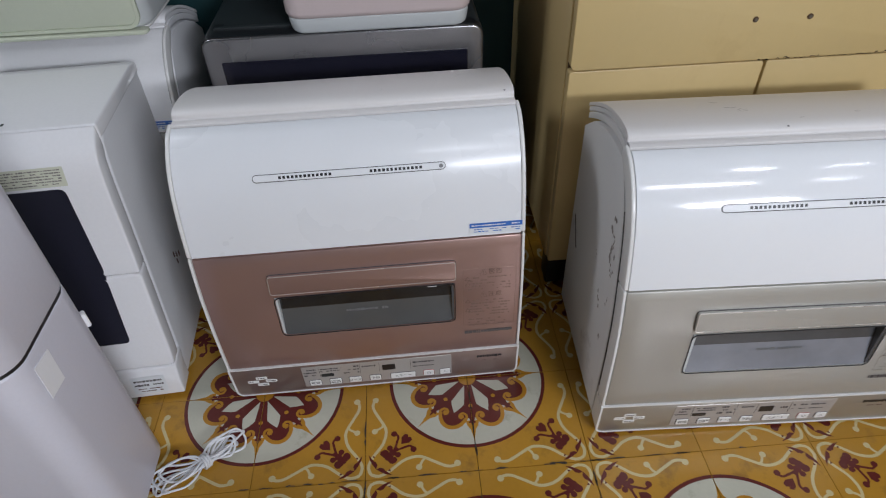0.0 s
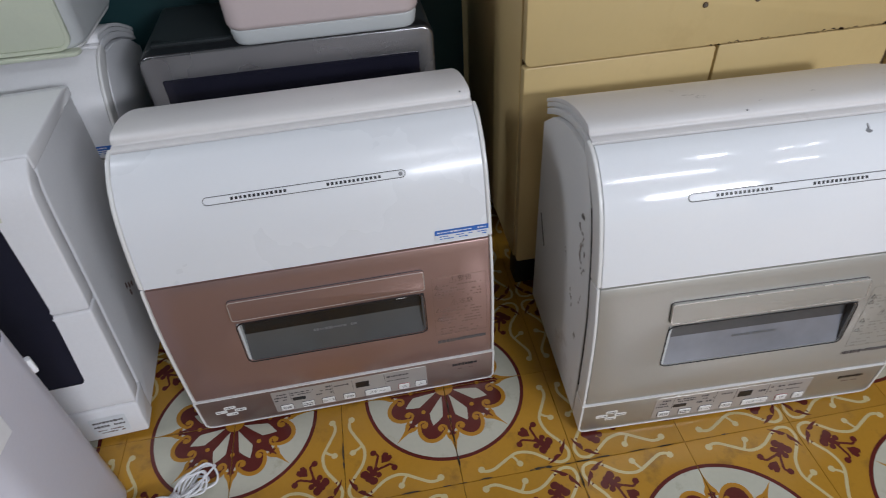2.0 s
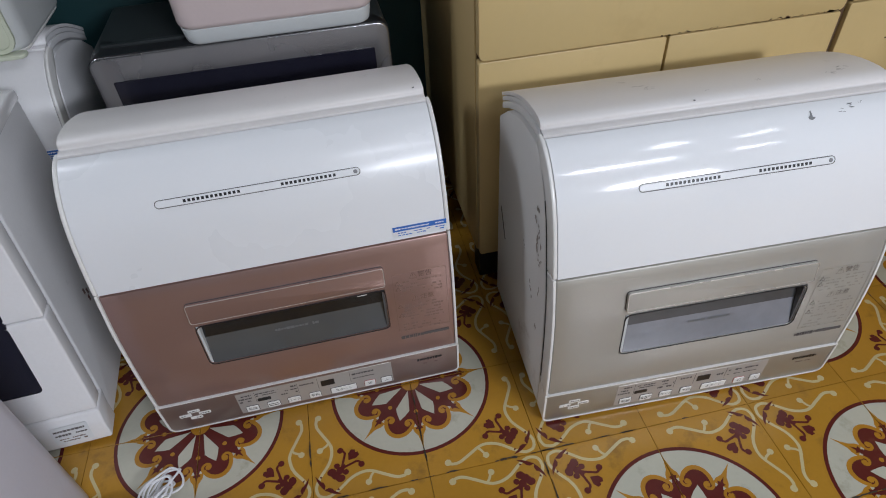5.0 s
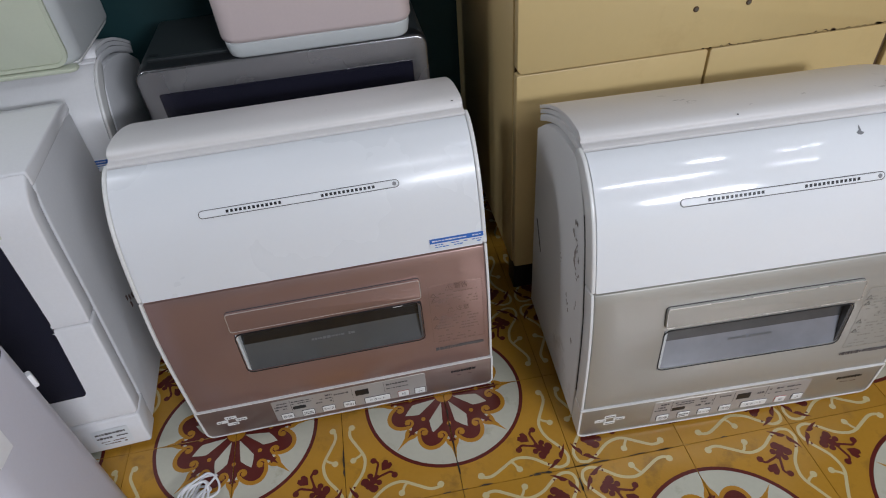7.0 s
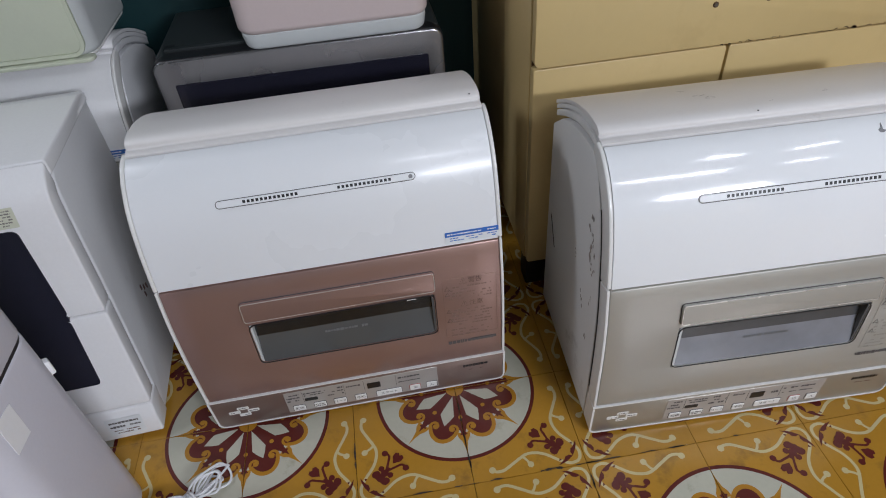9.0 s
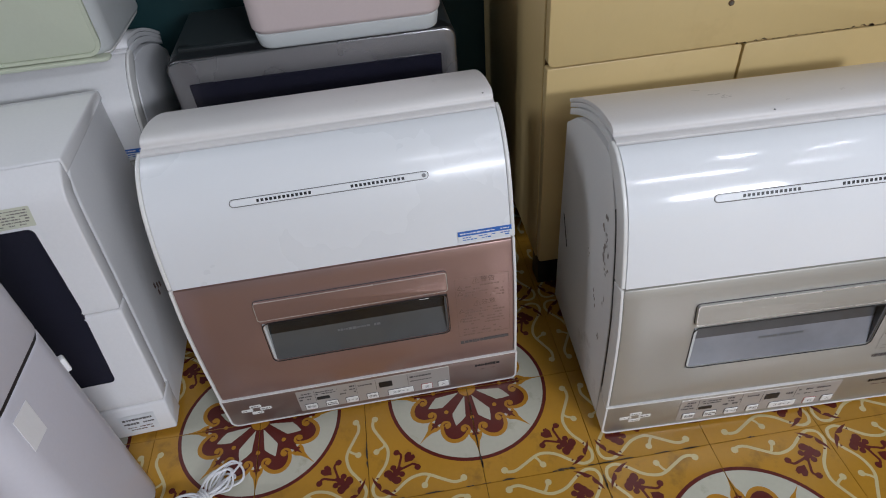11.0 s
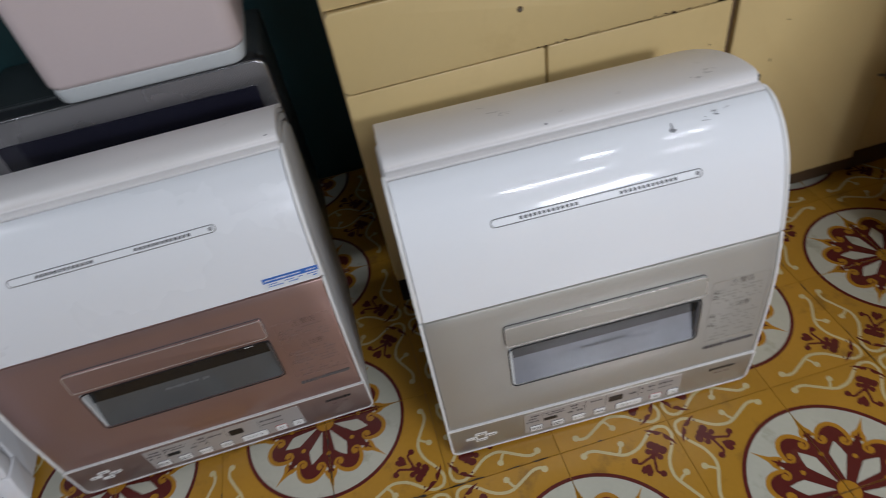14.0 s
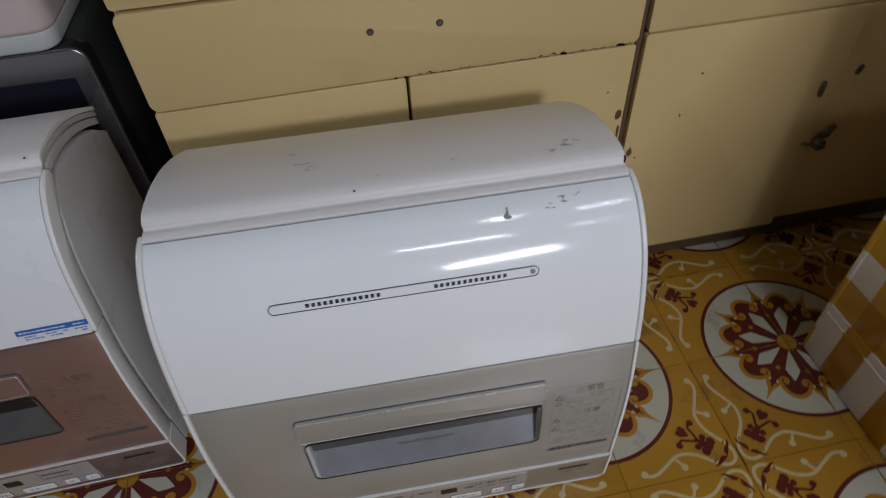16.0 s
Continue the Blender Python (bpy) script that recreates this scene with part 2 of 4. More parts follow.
def rounded(w, h, r, n=6):
    """Outline of a rounded rectangle about 0, 0."""
    r = min(r, w / 2 - 1e-5, h / 2 - 1e-5)
    out = []
    for cx, cy, a0 in ((w / 2 - r, h / 2 - r, 0), (-w / 2 + r, h / 2 - r, 90), (-w / 2 + r, -h / 2 + r, 180), (w / 2 - r, -h / 2 + r, 270)):
        for i in range(n + 1):
            a = radians(a0 + 90 * i / n)
            out.append((cx + r * math.cos(a), cy + r * math.sin(a)))
    return out


def round_off(pts, r, n=5):
    """A polygon with its corners rounded."""
    out = []
    for i, p in enumerate(pts):
        a, p, b = (Vector(q) for q in (pts[i - 1], p, pts[(i + 1) % len(pts)]))
        s, e = p + (a - p).normalized() * r, p + (b - p).normalized() * r
        out += [tuple(s * (1 - t) ** 2 + p * 2 * t * (1 - t) + e * t * t) for t in np.linspace(0, 1, n)]
    return out


def slab(outline, z0, z1, r=0.0, seg=2, m=None, taper=1.0):
    """An outline (x, y) raised from z0 to z1, edges softened."""
    bm = bmesh.new()
    a = [bm.verts.new((x, y, z0)) for x, y in outline]
    b = [bm.verts.new((x * taper, y * taper, z1)) for x, y in outline]
    bm.faces.new(a[::-1])
    bm.faces.new(b)
    for i in range(len(outline)):
        j = (i + 1) % len(outline)
        bm.faces.new((a[i], a[j], b[j], b[i]))
    bmesh.ops.recalc_face_normals(bm, faces=bm.faces)
    if r:
        soften(bm, r, seg, 50)
    if m:
        bm.transform(m)
    return bm


def ring(outer, inner, z0, z1, m=None):
    """A flat frame between two outlines of as many points."""
    bm = bmesh.new()
    k = len(outer)
    rows = [[bm.verts.new((x, y, z)) for x, y in o] for o, z in ((outer, z0), (outer, z1), (inner, z1), (inner, z0))]
    for q in range(4):
        for i in range(k):
            j = (i + 1) % k
            bm.faces.new((rows[q][i], rows[q][j], rows[(q + 1) % 4][j], rows[(q + 1) % 4][i]))
    bmesh.ops.recalc_face_normals(bm, faces=bm.faces)
    if m:
        bm.transform(m)
    return bm


def merge(*bms):
    out = bmesh.new()
    for b in bms:
        me = bpy.data.meshes.new("tmp")
        b.to_mesh(me)
        b.free()
        out.from_mesh(me)
        bpy.data.meshes.remove(me)
    return out


def spline(pts, n=12, closed=False):
    """Catmull-Rom through the points."""
    P = [np.array(p, float) for p in pts]
    k = len(P)
    out = []
    for i in range(k if closed else k - 1):
        a, b, c, d = (P[(i + o) % k] if closed else P[min(max(i + o, 0), k - 1)] for o in (-1, 0, 1, 2))
        for s in range(n):
            t = s / n
            out.append(0.5 * (2 * b + (c - a) * t + (2 * a - 5 * b + 4 * c - d) * t * t + (3 * b - a - 3 * c + d) * t ** 3))
    if not closed:
        out.append(P[-1])
    return out


def tube(pts, r, sides=8):
    bm = bmesh.new()
    P = [Vector(p) for p in pts]
    rows, up = [], Vector((0.3, 0.2, 1)).normalized()
    for i, p in enumerate(P):
        d = (P[min(i + 1, len(P) - 1)] - P[max(i - 1, 0)]).normalized()
        u = d.cross(up).normalized()
        v = u.cross(d).normalized()
        up = v
        rows.append([bm.verts.new(p + r * (math.cos(2 * math.pi * k / sides) * u + math.sin(2 * math.pi * k / sides) * v)) for k in range(sides)])
    for a, b in zip(rows, rows[1:]):
        for k in range(sides):
            bm.faces.new((a[k], a[(k + 1) % sides], b[(k + 1) % sides], b[k]))
    bm.faces.new(rows[0][::-1])
    bm.faces.new(rows[-1])
    return bm


def bars(x, z, w, h, rows, m, seed, fill=0.75):
    """Print too small to read: short dark strokes in rows, lying on a surface."""
    rnd = random.Random(seed)
    bm = bmesh.new()
    for r in range(rows):
        zz = z + h / 2 - (r + 0.5) * h / rows
        xx = x - w / 2
        while xx < x + w / 2 - 0.001:
            ww = min(rnd.uniform(0.002, 0.007), x + w / 2 - xx)
            if rnd.random() < fill:
                hh = h / rows * rnd.uniform(0.3, 0.55)
                vs = [bm.verts.new(m @ Vector((xx + a * ww, zz + b * hh / 2, 0))) for a, b in ((0, -1), (1, -1), (1, 1), (0, 1))]
                bm.faces.new(vs)
            xx += ww + 0.001
    return bm


def written(name, text, size, m, mat, parent):
    """Words in the built-in font, as a thin mesh on a surface."""
    c = bpy.data.curves.new(name, "FONT")
    c.body, c.size, c.align_x, c.align_y = text, size, "CENTER", "CENTER"
    c.resolution_u = 3
    tmp = new(name + "_draft", c)
    bpy.context.view_layer.update()
    me = bpy.data.meshes.new_from_object(tmp.evaluated_get(bpy.context.evaluated_depsgraph_get()))
    bpy.data.objects.remove(tmp)
    bpy.data.curves.remove(c)
    me.transform(m)
    me.materials.clear()
    me.materials.append(mat)
    me.name = name
    ob = new(name, me)
    ob.parent = parent
    return ob


# ---- the place: floor, walls, ceiling ----
X0, X1, Y0, Y1, TOP = -2.4, 2.6, -3.6, 1.02, 2.8


def structure(name, bm, mat, label, category):
    return tagged(part(name, bm, mat), label, category, kind="structure")


floor = structure("floor", box(X0, X1, Y0, Y1, -0.12, -0.012), GROUT, "ochre patterned cement tile floor with dark joints", "floor")
structure("wall_north", box(X0 - 0.12, X1 + 0.12, Y1, Y1 + 0.12, -0.12, TOP), TEAL, "dark teal painted wall behind the appliances", "wall")
structure("wall_west", box(X0 - 0.12, X0, Y0, Y1, -0.12, TOP), TEAL, "dark teal painted wall", "wall")
structure("wall_east", box(X1, X1 + 0.12, Y0, Y1, -0.12, TOP), TEAL, "dark teal painted wall", "wall")
structure("wall_south", merge(box(X0 - 0.12, -0.2, Y0 - 0.12, Y0, -0.12, TOP), box(2.0, X1 + 0.12, Y0 - 0.12, Y0, -0.12, TOP), box(-0.2, 2.0, Y0 - 0.12, Y0, 2.65, TOP)),
          TEAL, "dark teal painted wall with a wide shop opening", "wall")
structure("ceiling", box(X0 - 0.12, X1 + 0.12, Y0 - 0.12, Y1 + 0.12, TOP, TOP + 0.1), PLASTER, "plain grey ceiling", "ceiling")


# ---- dishwashers with a domed lid ----
FRONT = spline([(0, 0.010), (-0.002, 0.05), (-0.003, 0.09), (-0.002, 0.2), (0.003, 0.28), (0.012, 0.335), (0.017, 0.36), (0.024, 0.395),
                (0.035, 0.437), (0.051, 0.477), (0.073, 0.508), (0.098, 0.529), (0.118, 0.537)], 8)
FY, FZ = np.array([p[0] for p in FRONT]), np.array([p[1] for p in FRONT])


def front(z0, z1, off=0.0):
    """The front outline between two heights, moved inwards by off."""
    zs = [z0] + [z for z in FZ if z0 + 0.002 < z < z1 - 0.002] + [z1]
    out = []
    for z in zs:
        y = np.interp(z, FZ, FY)
        dy, dz = np.interp(z + 0.003, FZ, FY) - np.interp(z - 0.003, FZ, FY), 0.006 if z < 0.534 else 0.003
        k = math.hypot(dy, dz)
        out.append((y + off * dz / k, z - off * dy / k))
    return out


def facing(x, z, lift=0.0):
    """A frame on the front at x and z: its z axis points out of the surface."""
    y = float(np.interp(z, FZ, FY))
    d = Vector((0, float(np.interp(z + 0.004, FZ, FY) - np.interp(z - 0.004, FZ, FY)), 0.008)).normalized()
    nrm = Vector((1, 0, 0)).cross(d)
    m = Matrix(((1, d.x, nrm.x, x), (0, d.y, nrm.y, y), (0, d.z, nrm.z, z), (0, 0, 0, 1)))
    return m @ Matrix.Translation((0, 0, lift))


W, SEAM, BASE = 0.55, 0.357, 0.091


def footed(w, h, r, n=6):
    """Outline of a plate with square upper and rounded lower corners."""
    out = [(w / 2, h / 2), (-w / 2, h / 2)]
    for cx, a0 in ((-w / 2 + r, 180), (w / 2 - r, 270)):
        out += [(cx + r * math.cos(radians(a0 + 90 * i / n)), -h / 2 + r + r * math.sin(radians(a0 + 90 * i / n))) for i in range(n + 1)]
    return out


LID = spline([(0.121, 0.5385), (0.128, 0.5405), (0.136, 0.5405), (0.1385, 0.548), (0.155, 0.553), (0.20, 0.5485), (0.25, 0.535), (0.30, 0.514), (0.353, 0.486)], 4)


def lower_door(d, mat):
    """The coloured panel with its window opening and raised pull bar."""
    xs = [0.006, 0.05, 0.121, 0.20, 0.30, 0.38, 0.429, 0.50, W - 0.006]
    zs = [BASE + 0.003, 0.13, 0.176, 0.21, 0.24, 0.266, 0.29, 0.315, 0.335, SEAM - 0.0035]
    bm = bmesh.new()
    g = [[bm.verts.new((x, float(np.interp(z, FZ, FY)), z)) for z in zs] for x in xs]
    for i in range(len(xs) - 1):
        for j in range(len(zs) - 1):
            if 2 <= i <= 5 and 2 <= j <= 4:
                continue
            bm.faces.new((g[i][j], g[i + 1][j], g[i + 1][j + 1], g[i][j + 1]))
    ex = bmesh.ops.extrude_face_region(bm, geom=bm.faces[:])
    bmesh.ops.translate(bm, vec=(0, 0.03, 0), verts=[v for v in ex["geom"] if isinstance(v, bmesh.types.BMVert)])
    return part("lower_door", soften(bm, 0.0022, 2, 60), mat, d, smooth=True)


def dishwasher(m, label, upper, lower, base, window, side, lid, group, sticker, worn, seed):
    d = thing("dishwasher", m, label, "dishwasher", group)
    # body behind the door, with its dark gap
    back = [(0.345, 0.016), (0.345, 0.446), (0.30, 0.479), (0.25, 0.501), (0.20, 0.513), (0.15, 0.518), (0.128, 0.515), (0.112, 0.503)]
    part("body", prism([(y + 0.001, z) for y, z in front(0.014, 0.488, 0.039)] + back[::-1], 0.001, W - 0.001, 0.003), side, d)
    for x in ((0.0003, W - 0.0083) if worn else ()):
        part("door_seal", prism(front(0.11, 0.472, 0.0305) + front(0.11, 0.472, 0.0340)[::-1], x, x + 0.008), GAP, d, "dark seal beside the door")
    part("door_gap", prism(front(0.02, 0.515, 0.02) + front(0.02, 0.515, 0.037)[::-1], 0.0068, W - 0.0068), GAP, d)
    # inner layer and lid
    inner = [(y, z - 0.011) for y, z in LID if y > 0.125]
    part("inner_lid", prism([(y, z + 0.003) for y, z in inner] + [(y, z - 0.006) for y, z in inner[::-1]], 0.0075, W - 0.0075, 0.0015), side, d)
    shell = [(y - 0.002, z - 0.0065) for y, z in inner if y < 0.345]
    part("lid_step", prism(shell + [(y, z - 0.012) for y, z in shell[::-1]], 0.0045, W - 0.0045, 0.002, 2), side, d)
    part("lid", prism([(y, z) for y, z in LID] + [(y, z - 0.007) for y, z in LID[::-1]], 0.006, W - 0.006, 0.002), lid, d, "matt white domed lid")
    # upper door: curved panel between two rims
    shell = front(SEAM, 0.5365) + front(SEAM, 0.5365, 0.032)[::-1]
    door = part("upper_door", prism(shell, 0.0075, W - 0.0075, 0.0025, 3, 60), upper, d, "glossy white curved upper door")
    for x in (0.0, W - 0.0065):
        rim = front(SEAM + 0.001, 0.536, -0.001) + [(0.128, 0.5385), (0.134, 0.534), (0.134, 0.522)] + front(SEAM + 0.001, 0.515, 0.030)[::-1]
        part("rim", prism(rim, x, x + 0.0065, 0.0022, 3, 50), RIM, door)
    # air outlet bar
    vm = facing(0.275, 0.477, 0.0002)
    part("vent_frame", ring(rounded(0.298, 0.0125, 0.0062, 5), rounded(0.2962, 0.0107, 0.0053, 5), 0, 0.0006, vm), PRINT, door)
    part("vent_bar", slab(rounded(0.2955, 0.0100, 0.0049, 5), 0, 0.001, 0.0004, 1, vm), SATIN, door)
    part("vent_knob", slab(rounded(0.0062, 0.0062, 0.003, 5), 0.0006, 0.0014, 0.0003, 1, vm @ Matrix.Translation((0.1415, 0, 0))), GREYLINE, door, "small grey dot")
    for x0 in (-0.109, 0.031):
        for i in range(13):
            part("vent_slot", box(x0 + i * 0.0064, x0 + i * 0.0064 + 0.0040, -0.0022, 0.0022, 0.0006, 0.0012, m=vm), DARK, door, smooth=False)
    # lower door
    ld = lower_door(d, lower)
    for x in (0.0, W - 0.0055):
        part("rim", prism(front(BASE + 0.002, SEAM - 0.001, -0.001) + front(BASE + 0.002, SEAM - 0.001, 0.030)[::-1], x, x + 0.0050, 0.0018, 2, 50), RIM, ld)
    hm = facing(0.275, 0.296)
    part("pull_bar", slab(rounded(0.314, 0.038, 0.005, 4), -0.002, 0.0060, 0.0022, 3, hm), lower, ld)
    part("pull_edge", ring(rounded(0.3156, 0.0396, 0.006, 4), rounded(0.314, 0.038, 0.005, 4), -0.001, 0.0010, hm), PRINT, ld)
    # pale ring puts the bevel's highlight into the colour
    part("pull_highlight", ring(rounded(0.3132, 0.0372, 0.0046, 4), rounded(0.3112, 0.0352, 0.004, 4), 0.0040, 0.0064, hm), HIGHLIGHT_TRIM, ld, "edge of the pull, pale to stand for its highlight")
    wm = facing(0.275, 0.221)
    gm = wm @ Matrix.Translation((0, 0, -0.0100)) @ pose(0, 0, 0, -10.5, 0, 0)
    glass = part("window", slab(rounded(0.308, 0.092, 0.008, 4), -0.002, 0, 0.0006, 1, gm), window, ld, "smoky window sloping back towards its top")
    # dark slab painted as the shadow and dark reflection under the recess's upper edge
    part("window_shadow_band", slab(rounded(0.306, 0.035, 0.003, 3), 0.0002, 0.0012, 0.0003, 1, gm @ Matrix.Translation((0, 0.028, 0))), SHADOW_BAND if window == SMOKE else SHADOW_PALE, glass)
    # small white bar painted as a highlight on the glass
    part("window_glint", box(0.108, 0.124, 0.030, 0.0316, 0.0012, 0.0018, 0.0002, 1, gm), KEY_CAP, glass)
    part("print_line", bars(0, -0.004, 0.075, 0.010, 1, gm @ Matrix.Translation((0, 0, 0.0006)), seed + 5, 0.9), DIM, glass, smooth=False)
    # recess walls: left coloured pale as lit, right coloured dark as shaded
    for x, mat in ((-0.1530, GREYTUB), (0.1490, SHADOW_PALE)):
        wedge = prism([(-0.0445, -0.0014), (0.0450, -0.0010), (0.0450, -0.0185)], x, x + 0.0040)
        wedge.transform(wm)
        part("window_cheek", wedge, mat, ld, smooth=False)
    part("window_frame", ring(rounded(0.3095, 0.0915, 0.011, 4), rounded(0.3065, 0.0885, 0.010, 4), -0.006, -0.0004, wm), lower, ld)
    part("window_line", ring(rounded(0.3108, 0.0928, 0.011, 4), rounded(0.3082, 0.0900, 0.010, 4), -0.0012, 0.0006, wm), DARK, ld)
    # warnings printed on the right of the door
    ink, faint = (FAINT, FAINTER) if upper == WHITE else (TAUPE, FAINT_TAUPE)
    for i, (txt, z) in enumerate((("\u26a0\u8b66\u544a", 0.286), ("\u26a0\u6ce8\u610f", 0.236))):
        written("warning_words", txt, 0.0125, facing(0.492, z, 0.0008), ink, ld)
    for z, h, r in ((0.262, 0.032, 5), (0.205, 0.042, 6), (0.168, 0.022, 3)):
        part("warning_print", bars(0, 0, 0.074, h, r, facing(0.490, z, 0.0006), seed + int(z * 1000), 0.55), faint, ld, smooth=False)
    part("warning_frame", ring(rounded(0.092, 0.135, 0.001, 1), rounded(0.0912, 0.1342, 0.001, 1), 0.0002, 0.0005, facing(0.490, 0.228)), faint, ld)
    for z in (0.274, 0.262, 0.222, 0.200):
        part("warning_triangle", ring([(-0.005, -0.004), (0.005, -0.004), (0, 0.0048)], [(-0.0038, -0.0033), (0.0038, -0.0033), (0, 0.0034)], 0.0003, 0.0007, facing(0.452, z)), ink, ld)
    part("model_strip", bars(0, 0, 0.088, 0.016, 1, facing(0.490, 0.142, 0.0008), seed + 9, 0.97), PRINT, ld, smooth=False)
    part("model_bar", slab(rounded(0.046, 0.0062, 0.0005, 1), 0, 0.0005, 0, 1, facing(0.511, 0.1425, 0.0003)), PRINT, ld)
    # base strip with the keys
    fm = facing(W / 2, 0.0495)
    bs = part("base_strip", slab(footed(W - 0.004, 0.080, 0.012), -0.034, 0, 0.001, 2, fm), base, d)
    part("rim", ring(footed(W, 0.084, 0.015), footed(W - 0.0070, 0.0800, 0.0120), -0.033, 0.0012, fm), RIM, bs, "pale rim")
    km = facing(0.2765, 0.051)
    panel = part("key_panel", slab(rounded(0.286, 0.062, 0.002, 3), -0.001, 0.0008, 0.0004, 1, km), KEY_PANEL, bs, "pale key panel")
    for x, w, txt in ((-0.122, 0.022, "\u4e7e\u71e5"), (-0.083, 0.022, ""), (-0.045, 0.023, "\u30b3\u30fc\u30b9"), (-0.006, 0.021, "\u4e88\u7d04"),
                      (0.048, 0.048, "\u30b9\u30bf\u30fc\u30c8"), (0.098, 0.020, "\u5207"), (0.130, 0.020, "\u5165")):
        k = km @ Matrix.Translation((x, -0.0195, 0))
        key = part("key", slab(rounded(w, 0.016, 0.002, 3), 0.0006, 0.0024, 0.0006, 1, k), KEY_CAP, panel)
        part("key_edge", ring(rounded(w + 0.002, 0.018, 0.003, 3), rounded(w, 0.016, 0.002, 3), 0.0008, 0.0014, k), RED if txt == "\u5207" else PRINT, panel)
        if txt:
            written("key_word", txt, 0.0082, k @ Matrix.Translation((0, 0, 0.0026)), PRINT, panel)
        else:
            part("key_print", bars(0, 0, 0.018, 0.010, 2, k @ Matrix.Translation((0, 0, 0.0026)), seed + 3), PRINT, panel, smooth=False)
    part("display", slab(rounded(0.025, 0.0165, 0.001, 2), 0.0008, 0.0014, 0, 1, km @ Matrix.Translation((0.022, 0.010, 0))), DARK, panel, "dark red display")
    part("selected_mark", slab(rounded(0.024, 0.009, 0.002, 2), 0.0008, 0.0014, 0, 1, km @ Matrix.Translation((-0.096, 0.002, 0))), DARK, panel)
    for x, z, w, h, r in ((-0.128, 0.013, 0.024, 0.026, 3), (-0.088, 0.018, 0.040, 0.013, 2), (-0.050, 0.013, 0.030, 0.028, 3), (-0.016, 0.019, 0.026, 0.010, 1),
                          (0.052, 0.012, 0.020, 0.012, 1), (0.098, 0.018, 0.060, 0.010, 1), (0.098, 0.005, 0.060, 0.006, 1)):
        part("panel_print", bars(x, z, w, h, r, km @ Matrix.Translation((0, 0, 0.0012)), seed + int(1000 * abs(x)) + r, 0.6), PRINT, panel, smooth=False)
    for x in (-0.110, -0.033, 0.004, 0.064):
        part("panel_line", box(x - 0.0003, x + 0.0003, -0.004, 0.028, 0.0008, 0.0011, m=km), PRINT, panel, smooth=False)
    for x, z in ((0, 0.010), (-0.017, 0), (0.017, 0.0), (0, -0.010)):
        fm = facing(0.056 + x, 0.051 + z, 0.0002)
        mark = part("function_mark", slab(rounded(0.021, 0.0085, 0.002, 3), 0, 0.0007, 0.0002, 1, fm), RIM, bs)
        part("mark_print", bars(0, 0, 0.015, 0.005, 1, fm @ Matrix.Translation((0, 0, 0.0009)), seed + int(x * 900 + z * 500)), PRINT, mark, smooth=False)
    part("maker_mark", bars(0, 0, 0.047, 0.015, 1, facing(0.493, 0.068, 0.0006), seed + 2, 1.0), DARK, bs, smooth=False)
    part("model_print", bars(0, 0, 0.030, 0.004, 1, facing(0.495, 0.055, 0.0006), seed + 4, 0.8), FAINT, bs, smooth=False)
    if sticker:
        sm = facing(0.501, 0.364, 0.0004)
        st = part("sticker", slab(rounded(0.088, 0.020, 0.001, 2), 0, 0.0004, 0, 1, facing(0.501, 0.3705, 0.0004)), PAPER, door, "white and blue notice sticker")
        part("sticker_band", slab(rounded(0.087, 0.0085, 0.0005, 2), 0.0005, 0.0008, 0, 1, facing(0.501, 0.3762, 0.0004)), BLUE, st)
        part("sticker_print", bars(0, 0, 0.080, 0.0045, 1, facing(0.501, 0.3762, 0.0014), seed + 6, 0.9), COOL, st, smooth=False)
        part("sticker_print", bars(0, 0, 0.080, 0.008, 2, facing(0.501, 0.3668, 0.0010), seed + 7, 0.6), BLUE, st, smooth=False)
    # hinge dots on the lid
    for x in ((0.235,) if worn else (W - 0.022,)):
        part("lid_pin", slab(rounded(0.003, 0.003, 0.0015, 4), 0, 0.0006, 0, 1, pose(x, 0.139, 0.5515, -2)), DARK, d)
    # scuffs and stuck dirt
    rnd = random.Random(seed)
    for x, y, z, s in worn:
        bm = bmesh.new()
        for q in range(rnd.randint(3, 6)):
            c, a, ln, wd = (rnd.uniform(-s, s), rnd.uniform(-s, s) * 0.7), rnd.uniform(-0.6, 0.6), rnd.uniform(0.4, 1.0) * s, rnd.uniform(0.06, 0.13) * s
            vs = []
            for k in range(8):
                t = 2 * math.pi * k / 8
                px, py = ln * math.cos(t) * rnd.uniform(0.7, 1.1), wd * math.sin(t) * rnd.uniform(0.7, 1.2)
                vs.append(bm.verts.new((c[0] + px * math.cos(a) - py * math.sin(a), c[1] + px * math.sin(a) + py * math.cos(a), 0)))
            bm.faces.new(vs)
        if y is None:
            bm.transform(facing(x, z, 0.0007))
        else:
            LYZ = np.array(LID)
            zz = float(np.interp(y, LYZ[:, 0], LYZ[:, 1]))
            sl = math.degrees(math.atan2(np.interp(y + 0.01, LYZ[:, 0], LYZ[:, 1]) - np.interp(y - 0.01, LYZ[:, 0], LYZ[:, 1]), 0.02))
            bm.transform(pose(x, y, zz + 0.0008, sl))
        part("scuff", bm, GREYLINE if y is None else SCUFF, d, smooth=False)
    if worn:
        for y, z, w, h in ((0.095, 0.41, 0.010, 0.016), (0.082, 0.385, 0.006, 0.012), (0.075, 0.36, 0.012, 0.022), (0.068, 0.335, 0.008, 0.010), (0.10, 0.24, 0.008, 0.014),
                           (0.062, 0.27, 0.004, 0.012), (0.065, 0.19, 0.004, 0.016), (0.15, 0.30, 0.004, 0.008)):
            bm = bmesh.new()
            for q in range(5):
                cy, cz = y + rnd.uniform(-w, w), z + rnd.uniform(-h, h)
